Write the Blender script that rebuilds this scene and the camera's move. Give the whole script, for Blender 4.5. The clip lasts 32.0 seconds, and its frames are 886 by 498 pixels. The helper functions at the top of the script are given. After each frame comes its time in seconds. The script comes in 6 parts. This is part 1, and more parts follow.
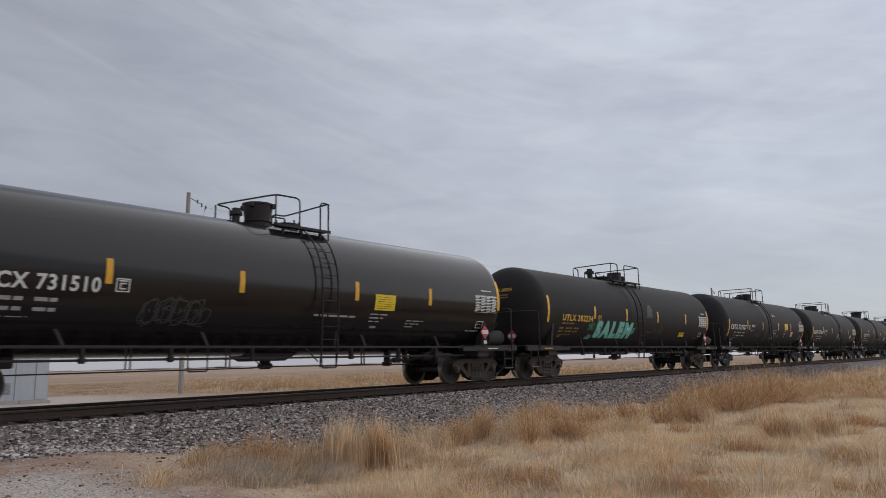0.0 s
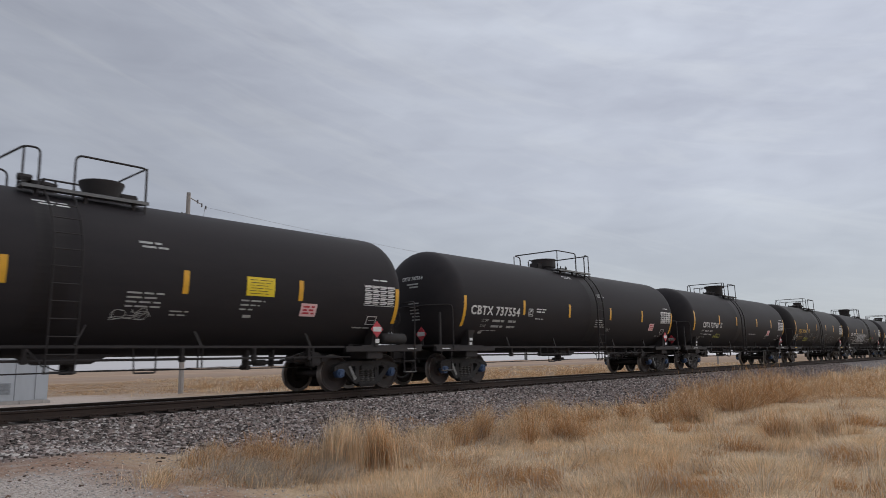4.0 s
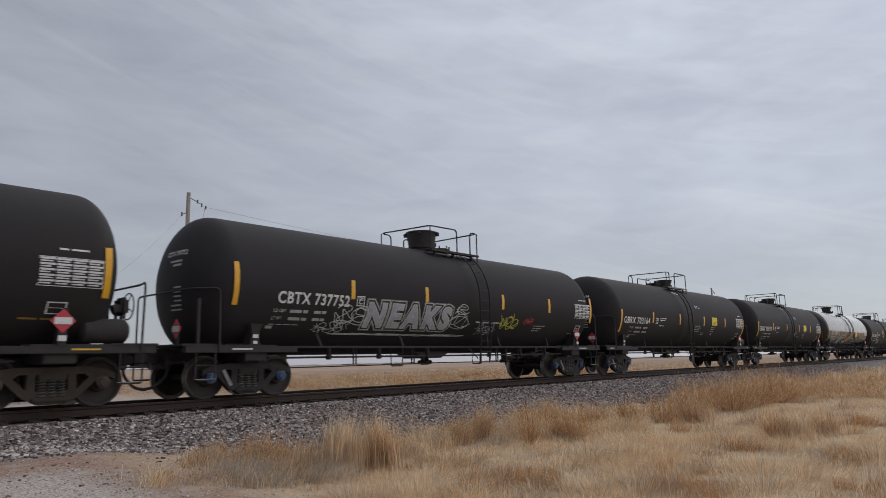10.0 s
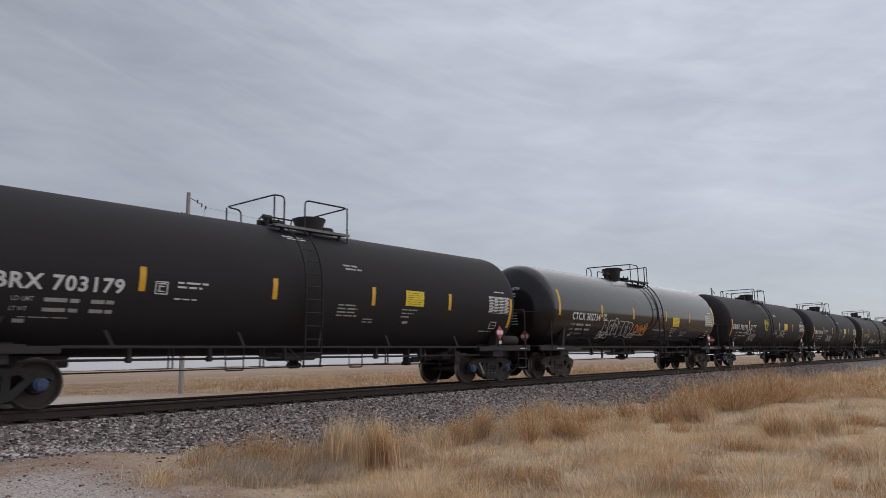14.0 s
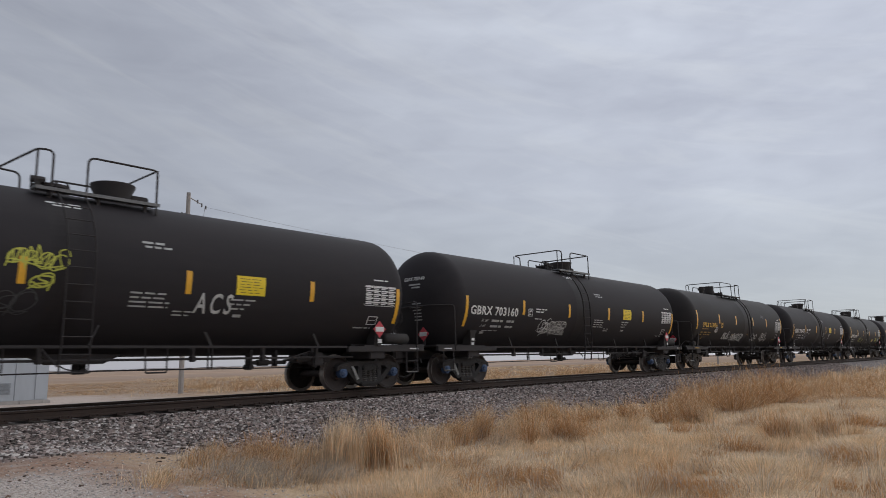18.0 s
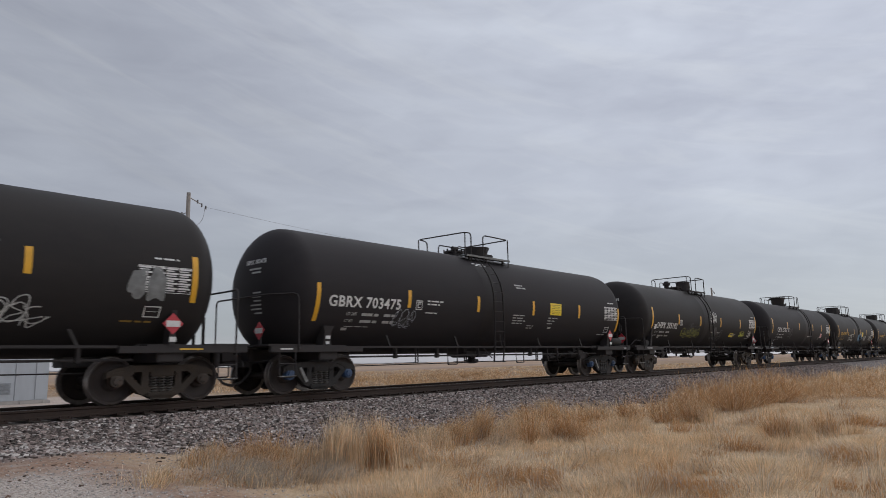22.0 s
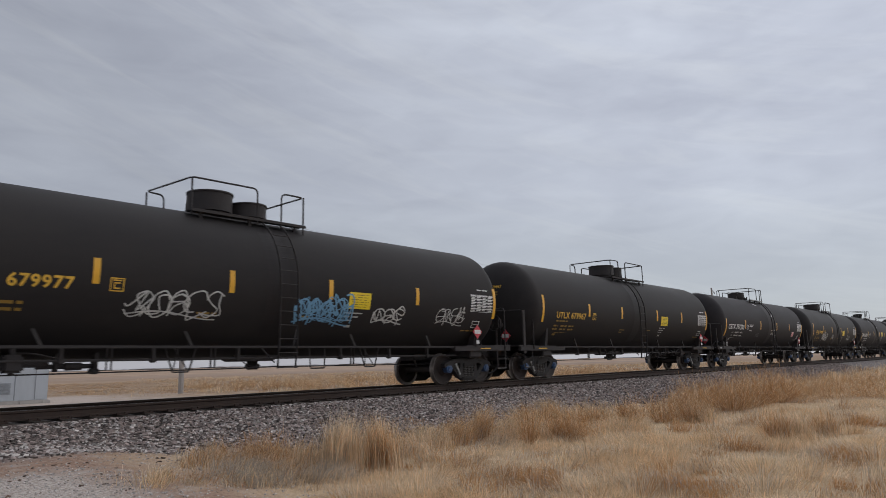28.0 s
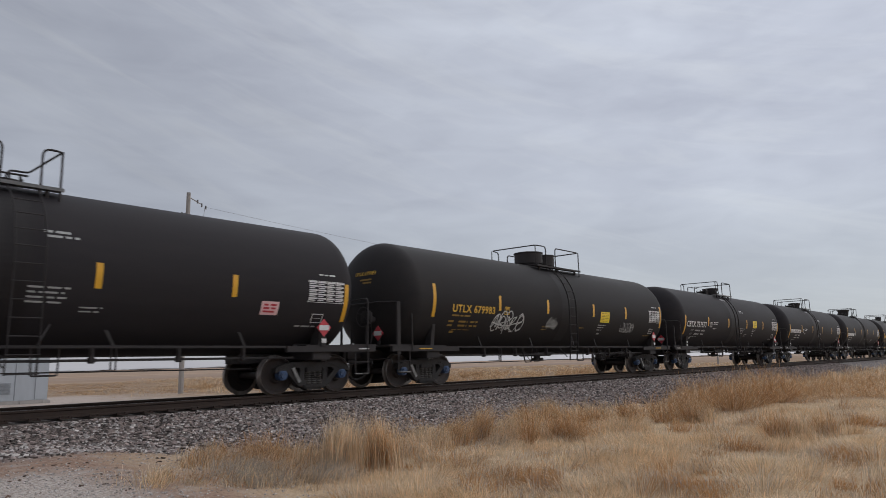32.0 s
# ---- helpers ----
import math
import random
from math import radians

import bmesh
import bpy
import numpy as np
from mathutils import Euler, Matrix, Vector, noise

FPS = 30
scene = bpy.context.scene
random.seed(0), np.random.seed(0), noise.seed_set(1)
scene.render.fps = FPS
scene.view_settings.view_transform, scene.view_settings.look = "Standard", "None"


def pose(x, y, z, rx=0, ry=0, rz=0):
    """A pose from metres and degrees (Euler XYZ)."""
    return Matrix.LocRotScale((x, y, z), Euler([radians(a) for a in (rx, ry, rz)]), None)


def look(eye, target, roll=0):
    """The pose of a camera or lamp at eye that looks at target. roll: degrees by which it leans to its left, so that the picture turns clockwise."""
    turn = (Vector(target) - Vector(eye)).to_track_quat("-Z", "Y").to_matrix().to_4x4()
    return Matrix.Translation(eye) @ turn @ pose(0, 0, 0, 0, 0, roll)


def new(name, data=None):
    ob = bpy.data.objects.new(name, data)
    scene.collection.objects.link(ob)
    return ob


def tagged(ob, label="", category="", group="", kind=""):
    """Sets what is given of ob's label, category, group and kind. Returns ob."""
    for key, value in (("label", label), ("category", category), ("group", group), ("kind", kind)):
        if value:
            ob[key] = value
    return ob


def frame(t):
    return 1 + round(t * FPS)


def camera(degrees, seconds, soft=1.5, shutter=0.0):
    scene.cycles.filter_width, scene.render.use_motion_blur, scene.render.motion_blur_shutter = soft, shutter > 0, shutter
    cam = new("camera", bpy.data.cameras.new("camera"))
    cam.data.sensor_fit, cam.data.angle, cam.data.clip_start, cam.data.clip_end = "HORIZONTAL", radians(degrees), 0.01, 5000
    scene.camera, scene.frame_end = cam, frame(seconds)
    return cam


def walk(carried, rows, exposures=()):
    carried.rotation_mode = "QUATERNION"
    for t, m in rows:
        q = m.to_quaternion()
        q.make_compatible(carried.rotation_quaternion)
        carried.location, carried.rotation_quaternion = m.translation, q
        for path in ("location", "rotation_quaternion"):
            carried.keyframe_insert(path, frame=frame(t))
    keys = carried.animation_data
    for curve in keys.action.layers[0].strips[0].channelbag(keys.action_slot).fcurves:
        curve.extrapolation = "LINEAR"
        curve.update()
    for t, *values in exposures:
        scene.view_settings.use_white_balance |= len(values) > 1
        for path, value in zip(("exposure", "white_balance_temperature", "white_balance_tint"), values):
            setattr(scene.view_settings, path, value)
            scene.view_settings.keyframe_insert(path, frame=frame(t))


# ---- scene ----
cam = camera(67.19, 32.0, soft=0.8, shutter=0.14)
EYE = (0.0, 0.0, 1.5975)
TRACK_Y = 14.5      # centre line of the track, which runs along x
RAIL_Z = 0.92       # top of the rails above the ground by the camera
VIEW = look(EYE, (EYE[0] + 0.737333, EYE[1] + 0.654648, EYE[2] + 0.166664), -1.3955)
walk(cam, [(0.0, VIEW), (32.0, VIEW)])

# ---- sky and light: bright overcast, the sun behind cloud down the line ----
SUN_WAY = Vector((0.62, -0.25, 0.74)).normalized()
world = bpy.data.worlds.new("overcast_sky")
scene.world = world
world.use_nodes = True


def build_world():
    nt = world.node_tree
    nt.nodes.clear()
    n = nt.nodes.new
    ln = nt.links.new
    out, bg = n("ShaderNodeOutputWorld"), n("ShaderNodeBackground")
    sky = n("ShaderNodeTexSky")
    sky.sky_type, sky.sun_disc = "NISHITA", False
    sky.sun_elevation, sky.sun_rotation = radians(48), radians(112)
    dim = n("ShaderNodeVectorMath")
    dim.operation = "SCALE"
    dim.inputs[3].default_value = 0.07
    ln(sky.outputs[0], dim.inputs[0])
    tc, mp = n("ShaderNodeTexCoord"), n("ShaderNodeMapping")
    mp.inputs["Rotation"].default_value = (0, 0, radians(25))
    mp.inputs["Scale"].default_value = (1.1, 1.6, 5.0)
    ln(tc.outputs["Generated"], mp.inputs[0])
    big, fine = n("ShaderNodeTexNoise"), n("ShaderNodeTexNoise")
    big.inputs["Scale"].default_value, big.inputs["Detail"].default_value = 1.7, 5
    big.inputs["Distortion"].default_value = 0.6
    fine.inputs["Scale"].default_value, fine.inputs["Detail"].default_value = 6.0, 6
    fine.inputs["Distortion"].default_value = 0.8
    ln(mp.outputs[0], big.inputs[0])
    ln(mp.outputs[0], fine.inputs[0])
    both = n("ShaderNodeMix")
    both.data_type = "FLOAT"
    both.inputs[0].default_value = 0.30
    ln(big.outputs[0], both.inputs[2])
    ln(fine.outputs[0], both.inputs[3])
    ramp = n("ShaderNodeValToRGB")
    e = ramp.color_ramp.elements
    e[0].position, e[0].color = 0.30, (0.342, 0.362, 0.424, 1)
    e[1].position, e[1].color = 0.72, (0.490, 0.520, 0.585, 1)
    ln(both.outputs[0], ramp.inputs[0])
    sep, hz = n("ShaderNodeSeparateXYZ"), n("ShaderNodeMapRange")
    ln(tc.outputs["Generated"], sep.inputs[0])
    hz.inputs[1].default_value, hz.inputs[2].default_value = 0.0, 0.24
    hz.inputs[3].default_value, hz.inputs[4].default_value = 0.8, 0.0
    ln(sep.outputs[2], hz.inputs[0])
    low = n("ShaderNodeMix")
    low.data_type = "RGBA"
    low.inputs[7].default_value = (0.384, 0.416, 0.440, 1)
    ln(hz.outputs[0], low.inputs[0])
    ln(ramp.outputs[0], low.inputs[6])
    # the pale gap under the cloud, right on the horizon
    edge = n("ShaderNodeMapRange")
    edge.inputs[1].default_value, edge.inputs[2].default_value = 0.010, 0.045
    edge.inputs[3].default_value, edge.inputs[4].default_value = 0.85, 0.0
    ln(sep.outputs[2], edge.inputs[0])
    gap = n("ShaderNodeMix")
    gap.data_type = "RGBA"
    gap.inputs[7].default_value = (0.46, 0.46, 0.515, 1)
    ln(edge.outputs[0], gap.inputs[0])
    ln(low.outputs[2], gap.inputs[6])
    # wind-drawn streaks of high cloud
    along, across = n("ShaderNodeVectorMath"), n("ShaderNodeVectorMath")
    for node, way, k in ((along, (0.54, -0.72, -0.43), 2.2), (across, (0.30, -0.16, 0.94), 17.0)):
        node.operation = "DOT_PRODUCT"
        node.inputs[1].default_value = [k * c for c in way]
        ln(tc.outputs["Generated"], node.inputs[0])
    streak_at = n("ShaderNodeCombineXYZ")
    ln(along.outputs["Value"], streak_at.inputs[0])
    ln(across.outputs["Value"], streak_at.inputs[1])
    streak = n("ShaderNodeTexNoise")
    streak.inputs["Scale"].default_value, streak.inputs["Detail"].default_value = 1.6, 8
    streak.inputs["Roughness"].default_value, streak.inputs["Distortion"].default_value = 0.6, 0.5
    ln(streak_at.outputs[0], streak.inputs[0])
    gain = n("ShaderNodeMapRange")
    gain.inputs[1].default_value, gain.inputs[2].default_value = 0.50, 0.72
    gain.inputs[3].default_value, gain.inputs[4].default_value = 0.0, 0.28
    ln(streak.outputs[0], gain.inputs[0])
    cirrus = n("ShaderNodeMix")
    cirrus.data_type = "RGBA"
    cirrus.inputs[7].default_value = (0.56, 0.58, 0.60, 1)
    ln(gain.outputs[0], cirrus.inputs[0])
    ln(gap.outputs[2], cirrus.inputs[6])
    dot = n("ShaderNodeVectorMath")
    dot.operation = "DOT_PRODUCT"
    dot.inputs[1].default_value = SUN_WAY
    ln(tc.outputs["Generated"], dot.inputs[0])
    glow = n("ShaderNodeMapRange")
    glow.inputs[1].default_value, glow.inputs[2].default_value = 0.25, 1.0
    glow.inputs[3].default_value, glow.inputs[4].default_value = 0.99, 1.64
    ln(dot.outputs["Value"], glow.inputs[0])
    lit = n("ShaderNodeVectorMath")
    lit.operation = "SCALE"
    ln(cirrus.outputs[2], lit.inputs[0])
    ln(glow.outputs[0], lit.inputs[3])
    mix = n("ShaderNodeMix")
    mix.data_type = "RGBA"
    mix.inputs[0].default_value = 0.88
    ln(dim.outputs[0], mix.inputs[6])
    ln(lit.outputs[0], mix.inputs[7])
    ln(mix.outputs[2], bg.inputs[0])
    bg.inputs[1].default_value = 1.0
    ln(bg.outputs[0], out.inputs[0])


build_world()
sun = new("sun", bpy.data.lights.new("sun", "SUN"))
sun.data.energy, sun.data.angle, sun.data.color = 1.0, radians(105), (1.0, 0.97, 0.93)
sun.matrix_world = look(SUN_WAY * 90, (0, 0, 0))
scene.view_settings.exposure = 0.0


# ---- materials ----
def material(name, base, rough=0.6, metal=0.0, second=None, scale=4.0, bump=0.0, fine=60.0, wear=0.35, spread=0.0, stretch=(1, 1, 1), island=0.0, third=None, spec=0.5, thin=0.0):
    """Procedural surface: a coarse and a fine noise mix two colours and move roughness and relief."""
    m = bpy.data.materials.new(name)
    m.use_nodes = True
    nt = m.node_tree
    n, ln = nt.nodes.new, nt.links.new
    b = nt.nodes["Principled BSDF"]
    b.inputs["Metallic"].default_value = metal
    b.inputs["Specular IOR Level"].default_value = spec
    second = second or tuple(c * 0.7 for c in base)
    tc, mp = n("ShaderNodeTexCoord"), n("ShaderNodeMapping")
    mp.inputs["Scale"].default_value = stretch
    ln(tc.outputs["Object"], mp.inputs[0])
    a, f = n("ShaderNodeTexNoise"), n("ShaderNodeTexNoise")
    a.inputs["Scale"].default_value, a.inputs["Detail"].default_value, a.inputs["Roughness"].default_value = scale, 6, 0.65
    f.inputs["Scale"].default_value, f.inputs["Detail"].default_value = fine, 3
    ln(mp.outputs[0], a.inputs[0])
    ln(mp.outputs[0], f.inputs[0])
    r = n("ShaderNodeMapRange")
    r.inputs[1].default_value, r.inputs[2].default_value = 0.35, 0.68
    ln(a.outputs[0], r.inputs[0])
    w = n("ShaderNodeMath")
    w.operation = "MULTIPLY"
    w.inputs[1].default_value = wear
    ln(r.outputs[0], w.inputs[0])
    c = n("ShaderNodeMix")
    c.data_type = "RGBA"
    c.inputs[6].default_value, c.inputs[7].default_value = (*base, 1), (*second, 1)
    ln(w.outputs[0], c.inputs[0])
    col = c.outputs[2]
    if third:
        r2 = n("ShaderNodeMapRange")
        r2.inputs[1].default_value, r2.inputs[2].default_value = 0.5, 0.7
        ln(f.outputs[0], r2.inputs[0])
        c2 = n("ShaderNodeMix")
        c2.data_type = "RGBA"
        c2.inputs[7].default_value = (*third, 1)
        ln(r2.outputs[0], c2.inputs[0])
        ln(col, c2.inputs[6])
        col = c2.outputs[2]
    if spread or island:
        if island:
            g = n("ShaderNodeNewGeometry")
            src = g.outputs["Random Per Island"]
        else:
            oi = n("ShaderNodeObjectInfo")
            src = oi.outputs["Random"]
        v = n("ShaderNodeMapRange")
        k = island or spread
        v.inputs[3].default_value, v.inputs[4].default_value = 1 - k, 1 + k
        ln(src, v.inputs[0])
        h = n("ShaderNodeHueSaturation")
        ln(v.outputs[0], h.inputs["Value"])
        ln(col, h.inputs["Color"])
        col = h.outputs[0]
    ln(col, b.inputs["Base Color"])
    rr = n("ShaderNodeMapRange")
    rr.inputs[3].default_value, rr.inputs[4].default_value = max(0.03, rough - 0.1), min(1, rough + 0.12)
    ln(a.outputs[0], rr.inputs[0])
    ln(rr.outputs[0], b.inputs["Roughness"])
    if thin:
        tr, mx = n("ShaderNodeBsdfTranslucent"), n("ShaderNodeMixShader")
        mx.inputs[0].default_value = thin
        ln(col, tr.inputs[0])
        ln(b.outputs[0], mx.inputs[1])
        ln(tr.outputs[0], mx.inputs[2])
        ln(mx.outputs[0], nt.nodes["Material Output"].inputs[0])
    if bump:
        bp = n("ShaderNodeBump")
        bp.inputs["Strength"].default_value, bp.inputs["Distance"].default_value = bump, 0.02
        ln(f.outputs[0], bp.inputs["Height"])
        ln(bp.outputs[0], b.inputs["Normal"])
    return m


TANK_BLACK = material("tank_black_paint", (0.0308, 0.0282, 0.0304), 0.60, second=(0.0390, 0.0352, 0.0368), scale=1.3, fine=25, wear=0.8, stretch=(0.35, 1, 1.6), spec=0.09)
TANK_AGED = material("aged_tank_black_paint", (0.0275, 0.0252, 0.0258), 0.58, second=(0.0360, 0.0326, 0.0316), scale=1.1, fine=25, wear=0.9, stretch=(0.45, 1, 1.2), spec=0.10)
SPILL = material("dried_spill_on_black_paint", (0.0205, 0.0180, 0.0190), 0.52, second=(0.0290, 0.0255, 0.0260), scale=2.0, fine=30, wear=0.8, stretch=(1.5, 0.5, 0.3), spec=0.18)
GRATING = material("galvanised_grating", (0.17, 0.17, 0.17), 0.5, metal=0.3, second=(0.08, 0.08, 0.08), scale=8, wear=0.7)
SPRING = material("worn_spring_steel", (0.070, 0.064, 0.059), 0.6, second=(0.055, 0.045, 0.038), scale=9, wear=0.7)
TANK_GLOSS = material("tank_gloss_black_paint", (0.0150, 0.0132, 0.0142), 0.15, second=(0.019, 0.0165, 0.017), scale=0.6, fine=25, wear=0.4, spec=0.40)
STEEL_BLACK = material("black_painted_steel", (0.035, 0.031, 0.032), 0.70, second=(0.050, 0.044, 0.041), scale=5, wear=0.6, bump=0.1, spec=0.28)
TRUCK_GREY = material("dusty_cast_steel", (0.034, 0.032, 0.032), 0.8, second=(0.054, 0.049, 0.046), scale=4, wear=0.8, bump=0.25, spec=0.25)
TRUCK_RUST = material("rusty_cast_steel", (0.034, 0.026, 0.020), 0.8, second=(0.064, 0.045, 0.031), scale=4, wear=0.8, bump=0.25)
WHEEL = material("wheel_steel", (0.033, 0.026, 0.025), 0.7, metal=0.1, second=(0.052, 0.036, 0.029), scale=3, wear=0.8)
WHEEL_RIM = material("worn_wheel_rim", (0.30, 0.27, 0.25), 0.35, metal=0.5, second=(0.11, 0.09, 0.08), scale=6, wear=0.7)
CAP_BLUE = material("blue_bearing_cap", (0.045, 0.10, 0.22), 0.5, second=(0.05, 0.06, 0.09), scale=9, wear=0.8)
STRUT = material("pale_brake_strut", (0.30, 0.30, 0.29), 0.6, second=(0.12, 0.11, 0.10), scale=9, wear=0.7)
CAP_DARK = material("dark_bearing_cap", (0.05, 0.042, 0.036), 0.6, second=(0.10, 0.06, 0.04), scale=9, wear=0.8)
YELLOW = material("yellow_reflective", (0.76, 0.395, 0.025), 0.4, second=(0.55, 0.30, 0.02), scale=5, wear=0.4)
SIGN_YELLOW = material("yellow_panel", (0.84, 0.62, 0.02), 0.5, second=(0.65, 0.46, 0.03), scale=6, wear=0.3)
LETTER_YELLOW = material("yellow_lettering", (0.78, 0.46, 0.05), 0.6, second=(0.45, 0.26, 0.03), scale=8, wear=0.5)
LETTER_YELLOW_DIM = material("small_yellow_lettering", (0.30, 0.18, 0.03), 0.6, second=(0.2, 0.12, 0.02), scale=10, wear=0.6)
WHITE = material("white_stencil", (0.72, 0.72, 0.71), 0.6, second=(0.42, 0.41, 0.40), scale=8, wear=0.5)
WHITE_DIM = material("white_small_lettering", (0.45, 0.45, 0.44), 0.6, second=(0.22, 0.22, 0.21), scale=10, wear=0.6)
SIGN_RED = material("red_placard", (0.50, 0.04, 0.06), 0.5, second=(0.45, 0.04, 0.04), scale=8, wear=0.4)
SIGN_PINK = material("faded_red_panel", (0.82, 0.58, 0.58), 0.5, second=(0.7, 0.36, 0.37), scale=8, wear=0.4)
DARK_INK = material("dark_ink", (0.03, 0.025, 0.02), 0.6, wear=0.3)
PATCH_GREY = material("grey_touch_up_paint", (0.055, 0.055, 0.056), 0.6, wear=0.4)
GRAF_SILVER = material("silver_spray_paint", (0.40, 0.41, 0.46), 0.6, second=(0.22, 0.23, 0.26), scale=4, wear=0.7)
GRAF_DIM = material("thin_faded_white_spray_paint", (0.24, 0.25, 0.25), 0.7, second=(0.10, 0.10, 0.10), scale=5, wear=0.7)
GRAF_WHITE = material("white_spray_paint", (0.62, 0.62, 0.60), 0.7, second=(0.2, 0.2, 0.2), scale=5, wear=0.6)
GRAF_GREEN = material("mint_spray_paint", (0.26, 0.62, 0.52), 0.7, second=(0.16, 0.48, 0.46), scale=3, wear=0.9)
GRAF_TEAL = material("teal_spray_paint", (0.24, 0.52, 0.56), 0.7, second=(0.16, 0.40, 0.42), scale=3, wear=0.6)
GRAF_DKGREEN = material("dark_green_spray_paint", (0.04, 0.22, 0.10), 0.7, wear=0.5)
GRAF_ORANGE = material("orange_spray_paint", (0.52, 0.19, 0.035), 0.7, wear=0.5)
GRAF_BLUE = material("blue_spray_paint", (0.16, 0.34, 0.52), 0.7, wear=0.5)
GRAF_OLIVE = material("yellow_green_spray_paint", (0.50, 0.50, 0.08), 0.7, wear=0.5)
RAIL_STEEL = material("rusty_rail_steel", (0.036, 0.023, 0.018), 0.8, second=(0.058, 0.035, 0.025), scale=3, wear=0.8, bump=0.2)
RAIL_HEAD = material("polished_rail_head", (0.17, 0.15, 0.14), 0.4, metal=0.8, second=(0.11, 0.09, 0.08), scale=4, wear=0.6)
TIE_WOOD = material("creosoted_timber", (0.045, 0.033, 0.025), 0.85, second=(0.10, 0.08, 0.065), scale=3, wear=0.7, bump=0.5, fine=30, spread=0.3, stretch=(4, 0.6, 4))
STONE = material("ballast_stone", (0.245, 0.196, 0.176), 0.9, second=(0.110, 0.087, 0.079), scale=12, wear=0.7, bump=0.3, island=0.85)
PEBBLE = material("pale_limestone_pebble", (0.50, 0.46, 0.435), 0.9, second=(0.33, 0.29, 0.26), scale=12, wear=0.6, bump=0.3, island=0.4)
STRAW = material("dry_straw_grass", (0.78, 0.575, 0.36), 0.85, second=(0.56, 0.39, 0.23), scale=1.2, wear=0.7, island=0.4, thin=0.42, spec=0.2)
STRAW_RED = material("reddish_dry_grass", (0.56, 0.315, 0.14), 0.85, second=(0.36, 0.195, 0.085), scale=1.5, wear=0.7, island=0.4, thin=0.42, spec=0.2)
STRAW_PALE = material("bleached_dry_grass", (0.83, 0.69, 0.51), 0.85, second=(0.60, 0.46, 0.31), scale=1.5, wear=0.7, island=0.35, thin=0.42, spec=0.2)
STRAW_BROWN = material("brown_weed_stems", (0.46, 0.285, 0.155), 0.9, second=(0.30, 0.18, 0.10), scale=1.5, wear=0.7, island=0.45, thin=0.35, spec=0.2)
STRAW_GREY = material("grey_dead_grass", (0.50, 0.445, 0.385), 0.9, second=(0.35, 0.305, 0.26), scale=1.5, wear=0.7, island=0.35, thin=0.42, spec=0.2)
CABINET_PAINT = material("pale_grey_cabinet_paint", (0.45, 0.48, 0.51), 0.45, second=(0.37, 0.39, 0.41), scale=2, wear=0.5, stretch=(1, 1, 0.2))
CABINET_DARK = material("dark_louvre", (0.10, 0.10, 0.11), 0.6)
CABINET_SEAM = material("shaded_grey_seam", (0.30, 0.32, 0.34), 0.6)
CLOD = material("reddish_earth_clod", (0.12, 0.075, 0.055), 0.95, second=(0.07, 0.045, 0.035), scale=10, wear=0.6, bump=0.3, island=0.5)
CONCRETE = material("concrete", (0.45, 0.42, 0.39), 0.9, second=(0.33, 0.30, 0.28), scale=3, wear=0.6, bump=0.2)
POLE_WOOD = material("weathered_pole_wood", (0.40, 0.37, 0.345), 0.9, second=(0.24, 0.215, 0.195), scale=2, wear=0.7, bump=0.4, stretch=(3, 3, 0.25))
WIRE = material("wire", (0.26, 0.26, 0.27), 0.5)
PORCELAIN = material("grey_insulator", (0.16, 0.15, 0.15), 0.3)
TREES = material("far_bare_trees", (0.30, 0.28, 0.27), 0.95, second=(0.21, 0.20, 0.20), scale=0.05, wear=0.8)


# ---- mesh helpers ----
def box(bm, x0, x1, y0, y1, z0, z1, bevel=0.0):
    r = bmesh.ops.create_cube(bm, size=1, matrix=Matrix.Translation(((x0 + x1) / 2, (y0 + y1) / 2, (z0 + z1) / 2)) @ Matrix.Diagonal((x1 - x0, y1 - y0, z1 - z0, 1)))
    if bevel:
        edges = list({e for v in r["verts"] for e in v.link_edges})
        bmesh.ops.bevel(bm, geom=edges, offset=bevel, segments=2, affect="EDGES")
    return bm


def rod(bm, p0, p1, r, seg=8, r2=None):
    a, b = Vector(p0), Vector(p1)
    d = b - a
    m = Matrix.Translation((a + b) / 2) @ d.to_track_quat("Z", "Y").to_matrix().to_4x4()
    bmesh.ops.create_cone(bm, cap_ends=True, segments=seg, radius1=r, radius2=r if r2 is None else r2, depth=d.length, matrix=m)
    return bm


def tube(bm, pts, r, seg=6):
    """A bent pipe through pts."""
    pts = [Vector(p) for p in pts]
    rings = []
    for i, p in enumerate(pts):
        t = (pts[min(i + 1, len(pts) - 1)] - pts[max(i - 1, 0)]).normalized()
        q = t.to_track_quat("Z", "Y").to_matrix() if abs(t.z) < 0.99 else Matrix.Identity(3)
        if rings and i:
            prev = rings[-1][1]
            ax = prev.col[0] - t * prev.col[0].dot(t)
            if ax.length > 1e-3:
                ax.normalize()
                q = Matrix((ax, t.cross(ax), t)).transposed()
        rings.append(([bm.verts.new(p + q @ Vector((r * math.cos(k * 2 * math.pi / seg), r * math.sin(k * 2 * math.pi / seg), 0))) for k in range(seg)], q))
    for (a, _), (b, _) in zip(rings, rings[1:]):
        for k in range(seg):
            bm.faces.new((a[k], a[(k + 1) % seg], b[(k + 1) % seg], b[k]))
    bm.faces.new(rings[0][0][::-1])
    bm.faces.new(rings[-1][0])
    return bm


